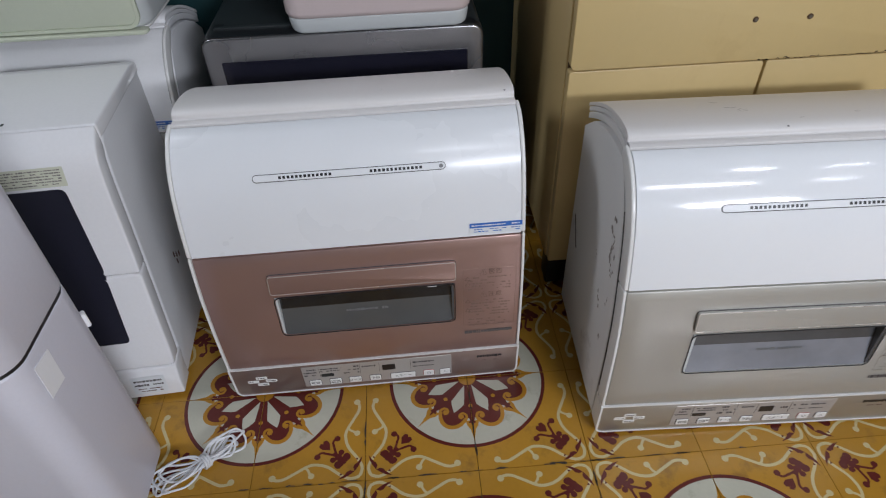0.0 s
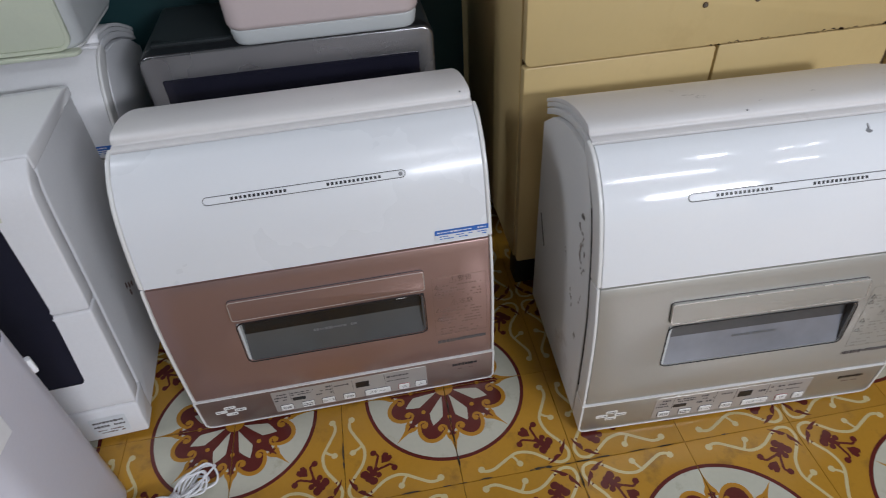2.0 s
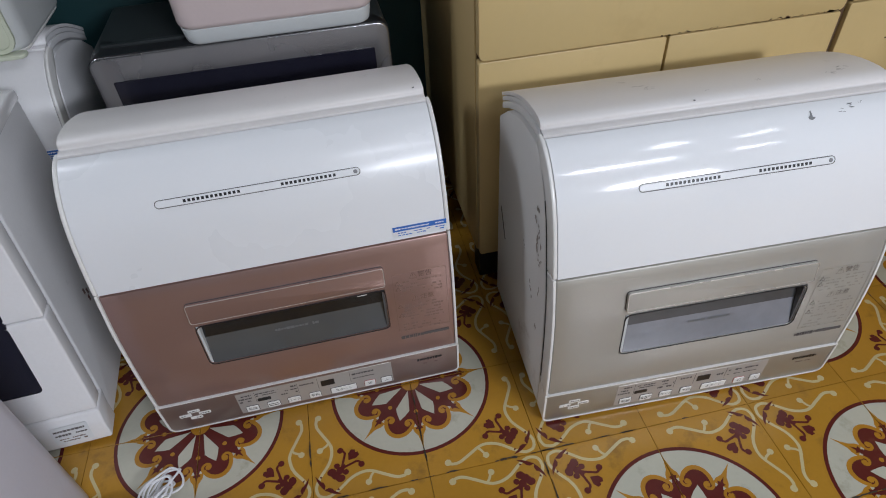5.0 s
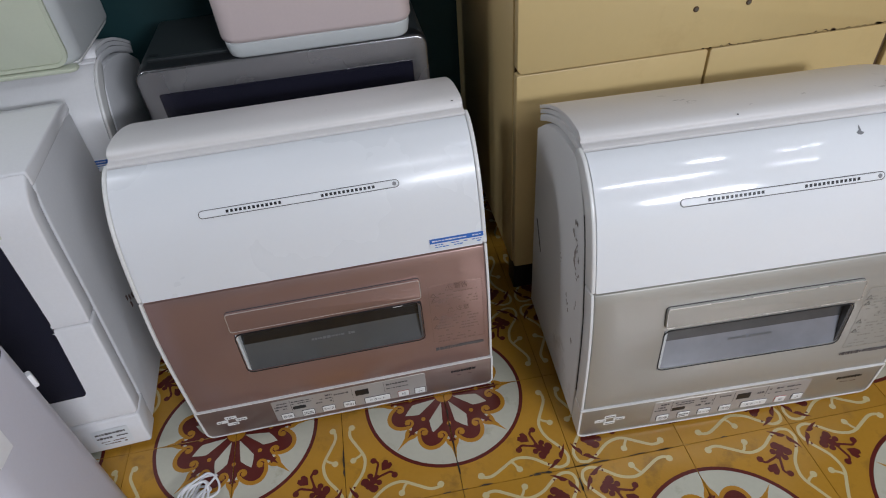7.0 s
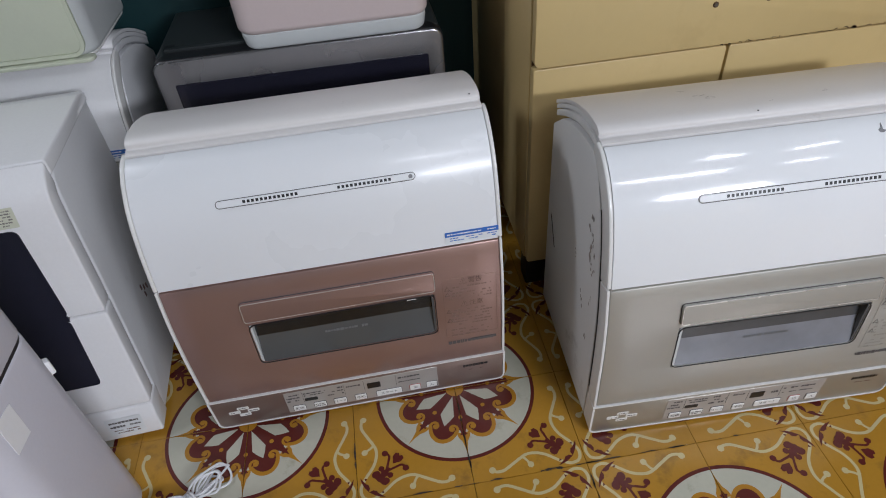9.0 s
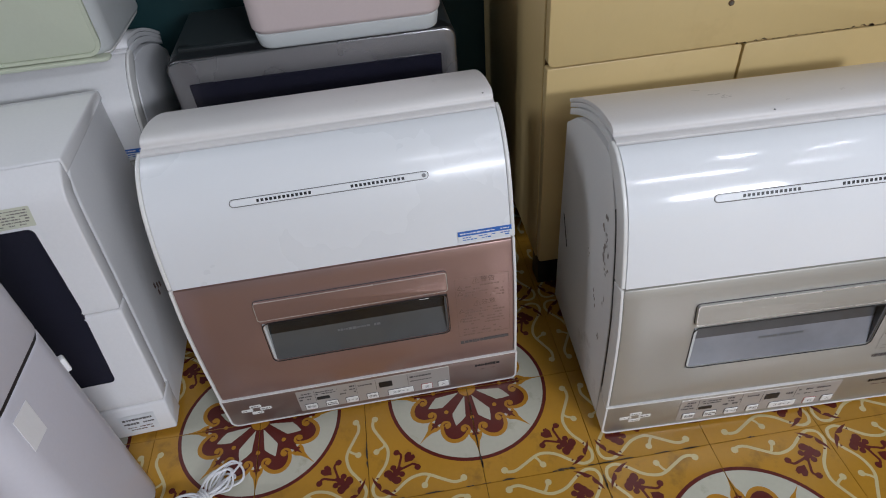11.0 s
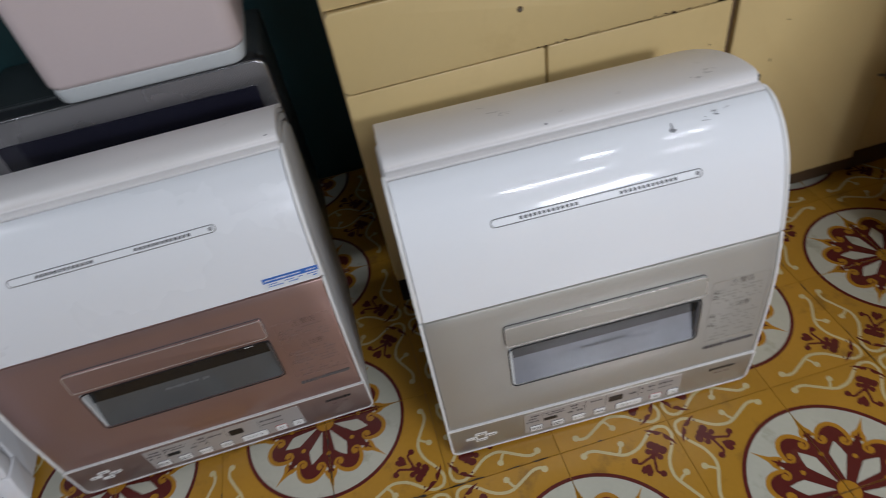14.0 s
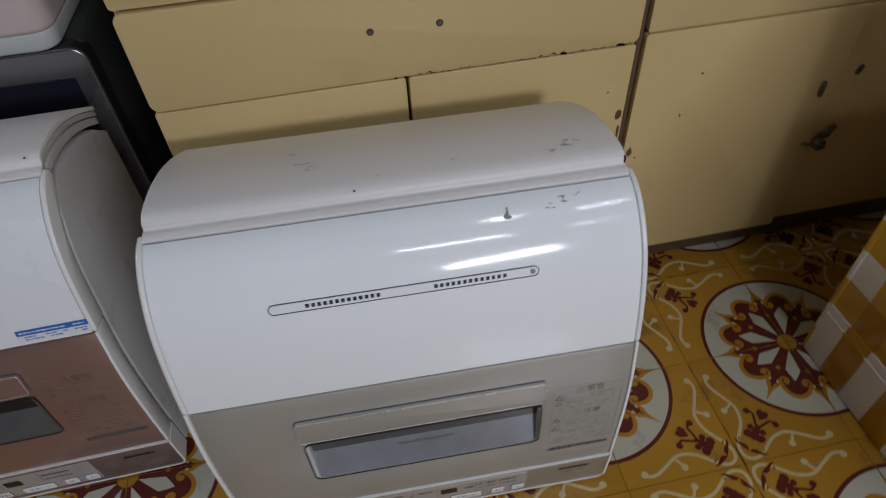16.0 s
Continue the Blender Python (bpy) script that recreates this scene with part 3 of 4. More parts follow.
                vs = [bm.verts.new((0.0004, cy + 0.014 + w * 0.40 * rnd.uniform(0.5, 1.2) * math.cos(a), cz + h * 0.32 * rnd.uniform(0.5, 1.2) * math.sin(a))) for a in np.linspace(0, 5.5, 7)]
                bm.faces.new(vs)
            part("scuff", bm, STAIN, d, smooth=False)
        smear = [(0.0012 * math.cos(a) + (0.004 if math.sin(a) < 0 else 0.0) * math.cos(a), 0.010 * math.sin(a) * (0.45 if math.sin(a) < 0 else 1.0)) for a in np.linspace(0, 6.0, 18)]
        part("stain", slab(smear, 0, 0.0008, 0, 1, facing(0.397, 0.526)), GREYLINE, d)
        part("scratch", prism([(0.318, 0.262), (0.322, 0.262), (0.288, 0.205), (0.285, 0.207)], 0.0002, 0.0052), DARK, d, smooth=False)
    if worn:
        part("lid_gap", box(W - 0.0080, W - 0.0056, 0.136, 0.146, 0.5395, 0.5490, 0.0006, 1), DARK, d, "dark gap at the end of the lid")
    # rubber feet
    for x in (0.05, W - 0.05):
        for y in (0.06, 0.30):
            part("foot", slab(rounded(0.03, 0.03, 0.012, 4), 0, 0.018, 0.002, 1, pose(x, y, 0)), DARK, d)
    return d


pink = dishwasher(pose(-0.6495, 0.195, 0, 0, 0, 0.8), "white countertop dishwasher with copper-pink lower door, standing on tiles", WHITE, PINK, PINK_BASE, SMOKE, GRIMY_SHADED, MATT,
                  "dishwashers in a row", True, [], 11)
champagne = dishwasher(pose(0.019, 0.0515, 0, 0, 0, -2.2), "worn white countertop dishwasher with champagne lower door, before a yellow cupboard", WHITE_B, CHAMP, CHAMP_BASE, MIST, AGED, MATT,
                       "dishwashers in a row", False,
                       [(0.445, None, 0.528, 0.004), (0.463, None, 0.531, 0.005), (0.476, None, 0.5325, 0.004),
                        (0.165, 0.235, 0, 0.006), (0.178, 0.20, 0, 0.008), (0.19, 0.19, 0, 0.007), (0.265, 0.160, 0, 0.003), (0.35, 0.17, 0, 0.004), (0.46, 0.162, 0, 0.007), (0.49, 0.17, 0, 0.010)], 23)
hidden = dishwasher(pose(-1.303, 0.607, 0, 0, 0, 0), "white countertop dishwasher with blue sticker, half hidden behind another", COOL, CHAMP, CHAMP_BASE, SMOKE, COOL_SIDE, COOL,
                    "dishwashers in a row", True, [], 37)


# ---- white dishwasher with a black window ----
def black_window_dishwasher():
    d = thing("dishwasher", pose(-1.305, 0.180, 0, 0, 0, 3.5), "white countertop dishwasher with black door windows, standing on tiles", "dishwasher", "dishwashers in a row")
    prof = spline([(0.0, 0.012), (0.003, 0.05), (0.012, 0.085), (0.030, 0.20), (0.044, 0.292), (0.056, 0.38), (0.067, 0.46), (0.082, 0.510), (0.118, 0.541)], 5)
    py, pz = [p[0] for p in prof], [p[1] for p in prof]

    def cut(z0, z1, off=0.0):
        zs = [z0] + [z for z in pz if z0 + 0.003 < z < z1 - 0.003] + [z1]
        return [(float(np.interp(z, pz, py)) + off, z) for z in zs]

    def on(x, z, lift=0.0):
        dv = Vector((0, float(np.interp(z + 0.01, pz, py) - np.interp(z - 0.01, pz, py)), 0.02)).normalized()
        nv = Vector((1, 0, 0)).cross(dv)
        return Matrix(((1, 0, nv.x, x), (0, dv.y, nv.y, float(np.interp(z, pz, py))), (0, dv.z, nv.z, z), (0, 0, 0, 1))) @ Matrix.Translation((0, 0, lift))

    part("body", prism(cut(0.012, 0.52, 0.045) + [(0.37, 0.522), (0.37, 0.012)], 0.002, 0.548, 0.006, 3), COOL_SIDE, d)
    part("door_gap", prism(cut(0.09, 0.50, 0.02) + cut(0.09, 0.50, 0.046)[::-1], 0.012, 0.538), GAP, d)
    up = part("upper_door", prism(cut(0.294, 0.541) + [(0.118, 0.505)] + cut(0.294, 0.49, 0.035)[::-1], 0, 0.55, 0.006, 3, 50), COOL, d)
    lo = part("lower_door", prism(cut(0.084, 0.291) + cut(0.084, 0.291, 0.035)[::-1], 0, 0.55, 0.004, 3, 50), COOL, d)
    base = part("base", prism(cut(0.010, 0.081) + cut(0.010, 0.081, 0.05)[::-1], 0, 0.55, 0.004, 3, 50), COOL, d)
    part("top", prism([(0.121, 0.515), (0.121, 0.5415), (0.34, 0.537), (0.372, 0.530), (0.372, 0.512)], 0.0, 0.55, 0.004, 3, 30), COOL, d)
    for i in range(34):
        part("vent_slot", box(0.197 + i * 0.0062, 0.2005 + i * 0.0062, 0.141, 0.148, 0.5405, 0.5416), DARK, d, smooth=False)
    part("top_mark", merge(*[box(x, x + 0.008, 0.205, 0.213, 0.5391, 0.5402) for x in (0.275, 0.288)]), GREYLINE, d, smooth=False)
    part("window", slab(round_off([(-0.235, -0.0845), (0.232, -0.0845), (0.226, 0.0845), (-0.20, 0.0845)], 0.012), -0.001, 0.0012, 0.0004, 1, on(0.262, 0.380)), BLACKGLASS, up, "black upper window")
    part("window", slab(round_off([(-0.235, -0.071), (0.226, -0.071), (0.230, 0.071), (-0.235, 0.071)], 0.009), -0.001, 0.0012, 0.0004, 1, on(0.262, 0.2175)), BLACKGLASS, lo, "black lower window")
    part("window_join", box(-0.229, 0.230, -0.006, 0.006, -0.004, 0.0006, m=on(0.262, 0.2925)), BLACKGLASS, up, smooth=False)
    st = part("sticker", slab(rounded(0.124, 0.032, 0.001, 2), 0, 0.0004, 0, 1, on(0.434, 0.484, 0.0004)), CREAM, up, "cream instruction sticker")
    part("sticker_print", bars(0, 0, 0.114, 0.027, 6, on(0.434, 0.484, 0.001), 5, 0.8), TAUPE, st, smooth=False)
    sb = part("sticker", slab(rounded(0.064, 0.042, 0.001, 2), 0, 0.0004, 0, 1, on(0.492, 0.044, 0.0004)), PAPER, base, "white notice sticker")
    part("sticker_print", bars(0, 0.006, 0.054, 0.020, 2, on(0.492, 0.044, 0.001), 6, 0.95), PRINT, sb, smooth=False)
    part("sticker_print", bars(0, -0.012, 0.046, 0.012, 2, on(0.492, 0.044, 0.001), 7, 0.8), FAINT, sb, smooth=False)
    part("scuff", merge(*[box(0.5476, 0.5486, y, y + 0.006, z, z + 0.012) for y, z in ((0.20, 0.19), (0.212, 0.18), (0.205, 0.168), (0.225, 0.172))]), FAINT, d, smooth=False)
    for x in (0.05, 0.5):
        for y in (0.06, 0.32):
            part("foot", slab(rounded(0.03, 0.03, 0.012, 4), 0, 0.016, 0.002, 1, pose(x, y, 0)), DARK, d)


black_window_dishwasher()


# ---- steel oven behind, with a pink tub on it; green tub on the hidden dishwasher ----
def steel_oven():
    d = thing("oven", pose(-0.670, 0.640, 0), "brushed steel oven with dark glass door, behind the pink dishwasher", "oven")
    w, h = 0.551, 0.540
    part("body", box(0.003, w - 0.003, 0.022, 0.262, 0.02, h + 0.0012, 0.010, 4), GREYTOP, d, "dark grey metal casing")
    upright = Matrix(((1, 0, 0, w / 2), (0, 0, -1, 0), (0, 1, 0, (h + 0.03) / 2), (0, 0, 0, 1)))
    door = part("door", slab(rounded(w, h - 0.03, 0.022, 6), -0.030, 0.0, 0.004, 3, upright), STEEL, d, "brushed steel door frame")
    part("edge_trim", ring(rounded(w + 0.003, h - 0.027, 0.0235, 6), rounded(w, h - 0.03, 0.022, 6), -0.036, -0.004, upright), DARK, d, "thin black moulded edge")
    part("glass", slab(rounded(0.489, 0.36, 0.003, 3), 0, 0.002, 0.0006, 1, pose(w / 2, -0.0005, 0.4925 - 0.18, 90)), BLACKGLASS, door, "dark glass")
    part("top_ridge", box(0.02, 0.30, 0.040, 0.052, h, h + 0.006, 0.002, 2), GREYTOP, d)
    part("corner_slots", merge(*[box(0.016 + i * 0.004, 0.018 + i * 0.004, 0.055, 0.075, h + 0.001, h + 0.002) for i in range(5)]), DARK, d, smooth=False)
    for x in (0.05, w - 0.05):
        for y in (0.06, 0.22):
            part("foot", slab(rounded(0.04, 0.04, 0.018, 4), 0, 0.024, 0.002, 1, pose(x, y, 0)), DARK, d)


steel_oven()


def tub(m, label, body_mat, rim_mat, w, dp, h, rim_h, face=None):
    d = thing("plastic_tub", m, label, "tub", "upturned tubs")
    part("rim", slab(rounded(w - 0.012, dp - 0.012, 0.03, 6), 0, rim_h, 0.006, 3, taper=1.03), rim_mat, d, "grey-white rim")
    body = part("body", slab(rounded(w + 0.004, dp + 0.004, 0.035, 6), rim_h - 0.002, h, 0.012, 4, taper=1.02), body_mat, d)
    if not face:
        part("maker_mark", slab(rounded(0.056, 0.007, 0.002, 2), -0.001, 0.0012, 0.0003, 1, pose(-0.055, -dp / 2 - 0.0045, 0.19, 90)), PRINT, body)
    if face:
        m = pose(0, -dp / 2 - 0.0035, rim_h + h / 2 - 0.002, 90)
        part("face", slab(rounded(w - 0.03, h - 0.02, 0.022, 6), -0.002, 0.004, 0.003, 3, m), face, body, "pale green front")
        part("face_rim", ring(rounded(w - 0.018, h - 0.008, 0.028, 6), rounded(w - 0.031, h - 0.021, 0.022, 6), -0.001, 0.0055, m), face, body)
        part("lip", slab(rounded(w - 0.004, 0.030, 0.012, 5), 0.0, 0.0065, 0.0022, 2, pose(0, -dp / 2 - 0.004, 0.001)), face, body, "flared pale green lip")


tub(pose(-0.321, 0.754, 0.5415), "pale pink plastic tub with grey-white rim, on the steel oven", PINKTUB, GREYTUB, 0.352, 0.248, 0.33, 0.031)
tub(pose(-0.938, 0.790, 0.5535), "grey-white plastic tub with pale green front, on a dishwasher", GREYTUB, RIM, 0.352, 0.25, 0.34, 0.008, GREENTUB)


# ---- yellow cupboard ----
def cupboard():
    d = thing("cupboard", pose(0.005, 0.44, 0), "old cupboard with chipped yellow gloss paint, doors and drawers closed", "cupboard")
    H = 0.86
    part("carcass", box(0.0, 1.72, 0.022, 0.56, 0.075, H - 0.022, 0.003), YELLOW, d)
    part("top", box(-0.012, 1.735, -0.012, 0.565, H - 0.02, H, 0.004), YELLOW, d)
    for x in (0.004, 0.66, 1.66):
        part("leg", box(x, x + 0.05, 0.012, 0.06, 0.0, 0.08, 0.003), DARK if x < 0.1 else YELLOW, d)
        part("leg", box(x, x + 0.05, 0.50, 0.55, 0.0, 0.08, 0.003), YELLOW, d)
    # added dark board: gives the black shade beneath the cupboard
    part("under_shade_board", box(0.07, 1.69, 0.030, 0.048, 0.001, 0.0745, 0.002), CHIP, d, "added dark board standing for the shade under the doors")
    rnd = random.Random(4)

    def panel(name, x0, x1, z0, z1, y=0.0, r=0.005):
        bm = slab([(a + (x0 + x1) / 2, b + (z0 + z1) / 2) for a, b in rounded(x1 - x0, z1 - z0, r, 4)], -0.021 - y, -y, 0.0018, 2)
        bm.transform(Matrix(((1, 0, 0, 0), (0, 0, -1, 0), (0, 1, 0, 0), (0, 0, 0, 1))))
        return part(name, bm, YELLOW, d)

    top = panel("drawer", 0.002, 0.699, 0.670, 0.832)
    mid = panel("drawer", 0.002, 0.699, 0.5295, 0.6665, -0.004, 0.012)
    left = panel("door", 0.002, 0.351, 0.078, 0.5255)
    right = panel("door", 0.355, 0.699, 0.078, 0.526, -0.001)
    panel("drawer", 0.712, 1.36, 0.543, 0.832, -0.004)
    far_l = panel("door", 0.712, 1.082, 0.068, 0.5395, -0.003)
    far_r = panel("door", 1.084, 1.42, 0.078, 0.5395, 0.004)
    panel("door", 1.424, 1.715, 0.078, 0.832)
    part("stile", box(0.700, 0.7105, 0.006, 0.024, 0.078, 0.836, 0.002), CHIP, d, "dark gap between the two cupboard halves")
    # dark strips laid behind the gaps in place of the shade inside them
    for x0, x1, z0, z1 in ((0.004, 0.697, 0.520, 0.535), (0.004, 0.697, 0.662, 0.675), (0.347, 0.359, 0.085, 0.520), (0.714, 1.356, 0.534, 0.549), (1.076, 1.090, 0.085, 0.534)):
        part("gap_shade", box(x0, x1, 0.0192, 0.0219, z0, z1), CHIP, d, "dark strip standing for shade in the gap", smooth=False)
    # empty screw holes where a pull was
    for x in (0.309, 0.403):
        part("screw_hole", slab(rounded(0.010, 0.010, 0.005, 5), 0, 0.0012, 0.0003, 1, pose(x, -0.0040, 0.603, 90)), CHIP, mid)
        part("screw", slab(rounded(0.006, 0.006, 0.003, 4), 0.001, 0.0025, 0.0005, 1, pose(x, -0.0040, 0.603, 90)), RUST, mid)

    def flake(x, z, sx, sz, y, parent, up=False):
        bm = bmesh.new()
        k = 9
        pts = []
        for i in range(k):
            a = 2 * math.pi * i / k
            q = rnd.uniform(0.55, 1.1)
            pz = sz * q * math.sin(a)
            pts.append((x + sx * q * math.cos(a), z + (abs(pz) if up else pz)))
        bm.faces.new([bm.verts.new((px, y, pz)) for px, pz in pts])
        part("paint_chip", bm, CHIP, parent, smooth=False)

    # paint knocked off along the drawer's lower edge
    for i in range(26):
        x = 0.34 + 0.0137 * i + rnd.uniform(-0.005, 0.005)
        flake(x, 0.5285, rnd.uniform(0.003, 0.010), rnd.uniform(0.002, 0.0065), -0.0046, mid, True)
    for x, z, sx, sz in ((0.690, 0.404, 0.007, 0.010), (0.694, 0.372, 0.003, 0.014), (0.60, 0.43, 0.002, 0.003), (0.665, 0.45, 0.002, 0.002)):
        flake(x, z, sx, sz, -0.0019, right)
    for x, z, sx, sz in ((0.722, 0.322, 0.006, 0.012), (0.716, 0.305, 0.004, 0.010), (0.82, 0.46, 0.003, 0.002), (0.80, 0.385, 0.002, 0.004), (0.735, 0.31, 0.002, 0.003)):
        flake(x, z, sx, sz, -0.0037, far_l)
    # latch, lever and keyhole plate on the double door
    k = part("latch", slab(rounded(0.020, 0.022, 0.008, 5), 0, 0.016, 0.003, 2, pose(1.096, -0.002, 0.275, 90, 0, 0)), RUST, far_r, "tarnished latch")
    part("lever", merge(tube([(1.098, -0.022, 0.276), (1.080, -0.030, 0.288), (1.05, -0.034, 0.300), (1.036, -0.034, 0.304)], 0.0028)), RUST, k)
    part("hasp", slab([(-0.004, -0.004), (0.016, 0.002), (0.024, 0.024), (0.018, 0.030), (0.008, 0.012), (-0.004, 0.009)], 0, 0.006, 0.001, 1, pose(1.098, -0.002, 0.283, 90)), RUST, k)
    part("keyhole_plate", slab(rounded(0.009, 0.030, 0.004, 4), 0, 0.005, 0.002, 2, pose(1.055, -0.003, 0.394, 90, 0, 0)), RUST, far_l)
    part("staple", slab(rounded(0.008, 0.018, 0.003, 4), 0, 0.005, 0.002, 2, pose(1.119, 0.004, 0.417, 90, 0, 0) @ pose(0, 0, 0, 0, 0, -25)), RUST, far_r)


cupboard()


# ---- box covered with gingham vinyl ----
def gingham_box():
    d = thing("covered_box", pose(1.024, -0.672, 0), "tall box wrapped in yellow and white gingham vinyl, on tiles", "box")
    for name, bm, mat, label in (("cover", box(0.0, 0.55, 0.0, 0.859, 0.004, 0.75, 0.008, 3), VINYL, ""),
                                 ("hem", box(-0.0028, 0.002, 0.004, 0.855, 0.003, 0.131, 0.0012, 2), VINYL_HEM, "turned-up vinyl hem"),
                                 ("hem_fold", box(-0.0050, -0.0020, 0.006, 0.853, 0.108, 0.1135, 0.0012, 2), VINYL_HEM, "creased fold of the hem"),
                                 ("corner_fold", box(-0.003, 0.012, 0.851, 0.8615, 0.004, 0.742, 0.003, 2), VINYL, "")):
        part(name, bm, mat, d, label)


gingham_box()


# ---- air purifier ----
def purifier():
    w, dp, h = 0.40, 0.19, 0.627
    d = thing("air_purifier", pose(-0.967, 0.020, 0), "tall white air purifier with black control panel, on tiles", "air purifier")
    o = rounded(w, dp, 0.042, 8)
    part("base", slab([(x * 0.97, y * 0.95) for x, y in o], 0.004, 0.02, 0.003, 2), GREYTUB, d)
    part("lower_body", slab(o, 0.014, 0.428, 0.006, 3), PURIFIER, d)
    part("seam", slab([(x * 0.99, y * 0.98) for x, y in o], 0.426, 0.436, 0.0, 1), DARK, d)
    up = part("upper_body", slab(o, 0.433, h, 0.002, 2), PURIFIER, d)
    part("control_panel", slab(rounded(w - 0.003, dp - 0.003, 0.04, 8), h - 0.004, h + 0.0035, 0.0025, 2), BLACKGLASS, up, "glossy black control panel")
    part("panel_print", bars(0.06, 0.0, 0.22, 0.07, 5, Matrix.Translation((0.02, 0, h + 0.0052)), 3, 0.35), DIM, up, smooth=False)
    part("display", slab(rounded(0.10, 0.06, 0.004, 3), h + 0.0045, h + 0.0055, 0.0004, 1, pose(0.07, 0.04, 0)), DARK, up)
    for i in range(7):
        part("grille_slat", box(-0.17, 0.146, -dp / 2 - 0.003, -dp / 2 + 0.004, 0.450 + i * 0.012, 0.4555 + i * 0.012, 0.001, 1), GREYTUB, up)
    for i in range(27):
        part("grille_bar", box(-0.168 + i * 0.0117, -0.1655 + i * 0.0117, -dp / 2 - 0.0024, -dp / 2 + 0.003, 0.447, 0.533), GREYTUB, up, smooth=False)
    part("grille_back", box(-0.175, 0.150, -dp / 2 - 0.0012, -dp / 2 + 0.002, 0.446, 0.534), DARK, up)
    part("sticker", slab([(-0.020, -0.026), (0.016, -0.030), (0.020, 0.026), (-0.016, 0.030)], 0, 0.0008, 0, 1, pose(w / 2 + 0.0002, -0.040, 0.378, 90, 0, 90)), STUCK, d, "small white sticker")
    part("clip", slab(rounded(0.012, 0.026, 0.003, 4), -0.006, 0.006, 0.002, 2, pose(w / 2 - 0.010, dp / 2 - 0.014, 0.350, 90, 0, 35)), STUCK, d, "small white clip")


purifier()


# ---- coiled white cable ----
def cable():
    d = thing("cable", pose(-0.684, 0.056, 0), "coiled white power cable tied in a bundle on the tiles", "cable")
    rnd = random.Random(8)
    turn = pose(0, 0, 0, 0, 0, 46)
    # teardrop loops on both sides of the tie; those of the second side fan out
    for k in range(12):
        fan = k >= 6
        L = rnd.uniform(0.060, 0.105) if fan else rnd.uniform(0.060, 0.084)
        wd, a = rnd.uniform(0.010, 0.022) if fan else 0.007 + 0.0034 * k, rnd.uniform(-0.05, 0.62) if fan else rnd.uniform(-0.14, 0.14)
        lift, pts = 0.003 + 0.0028 * (k % 6), []
        for i in range(14):
            t = 2 * math.pi * i / 14
            u = 0.5 - 0.5 * math.cos(t)
            x, y = L * u, wd * math.sin(t) * (0.25 + 0.95 * u) + 0.004 * math.sin(3 * t + k)
            q = -1 if fan else 1
            pts.append((q * (x * math.cos(a) - y * math.sin(a)), x * math.sin(a) + y * math.cos(a) + rnd.uniform(-0.0015, 0.0015) + (k % 3 - 1) * 0.004 * (1 - u),
                        0.0028 + lift * (0.55 + 0.45 * math.cos(t + k)) + 0.006 * (1 - u)))
        loop = spline(pts, 3, True)
        bm = tube(loop + [loop[0]], 0.0020, 7)
        bm.transform(turn)
        part("loop", bm, CABLE, d)
    for off in (-0.0045, 0.0, 0.0045):
        ring_pts = [(off + 0.002 * math.sin(t), 0.0125 * math.cos(t), 0.0145 + 0.0125 * math.sin(t)) for t in np.linspace(0, 2 * math.pi, 15)]
        tie = tube(ring_pts, 0.0022, 7)
        tie.transform(turn)
        part("tie", tie, CABLE, d)
    part("lead", tube(spline([(-0.05, -0.030, 0.008), (-0.075, -0.032, 0.004), (-0.10, -0.038, 0.006), (-0.13, -0.05, 0.016)], 6), 0.0026, 7), CABLE, d)


cable()


# ---- floor tiles: inlaid cement, four to a medallion ----
T = 0.2


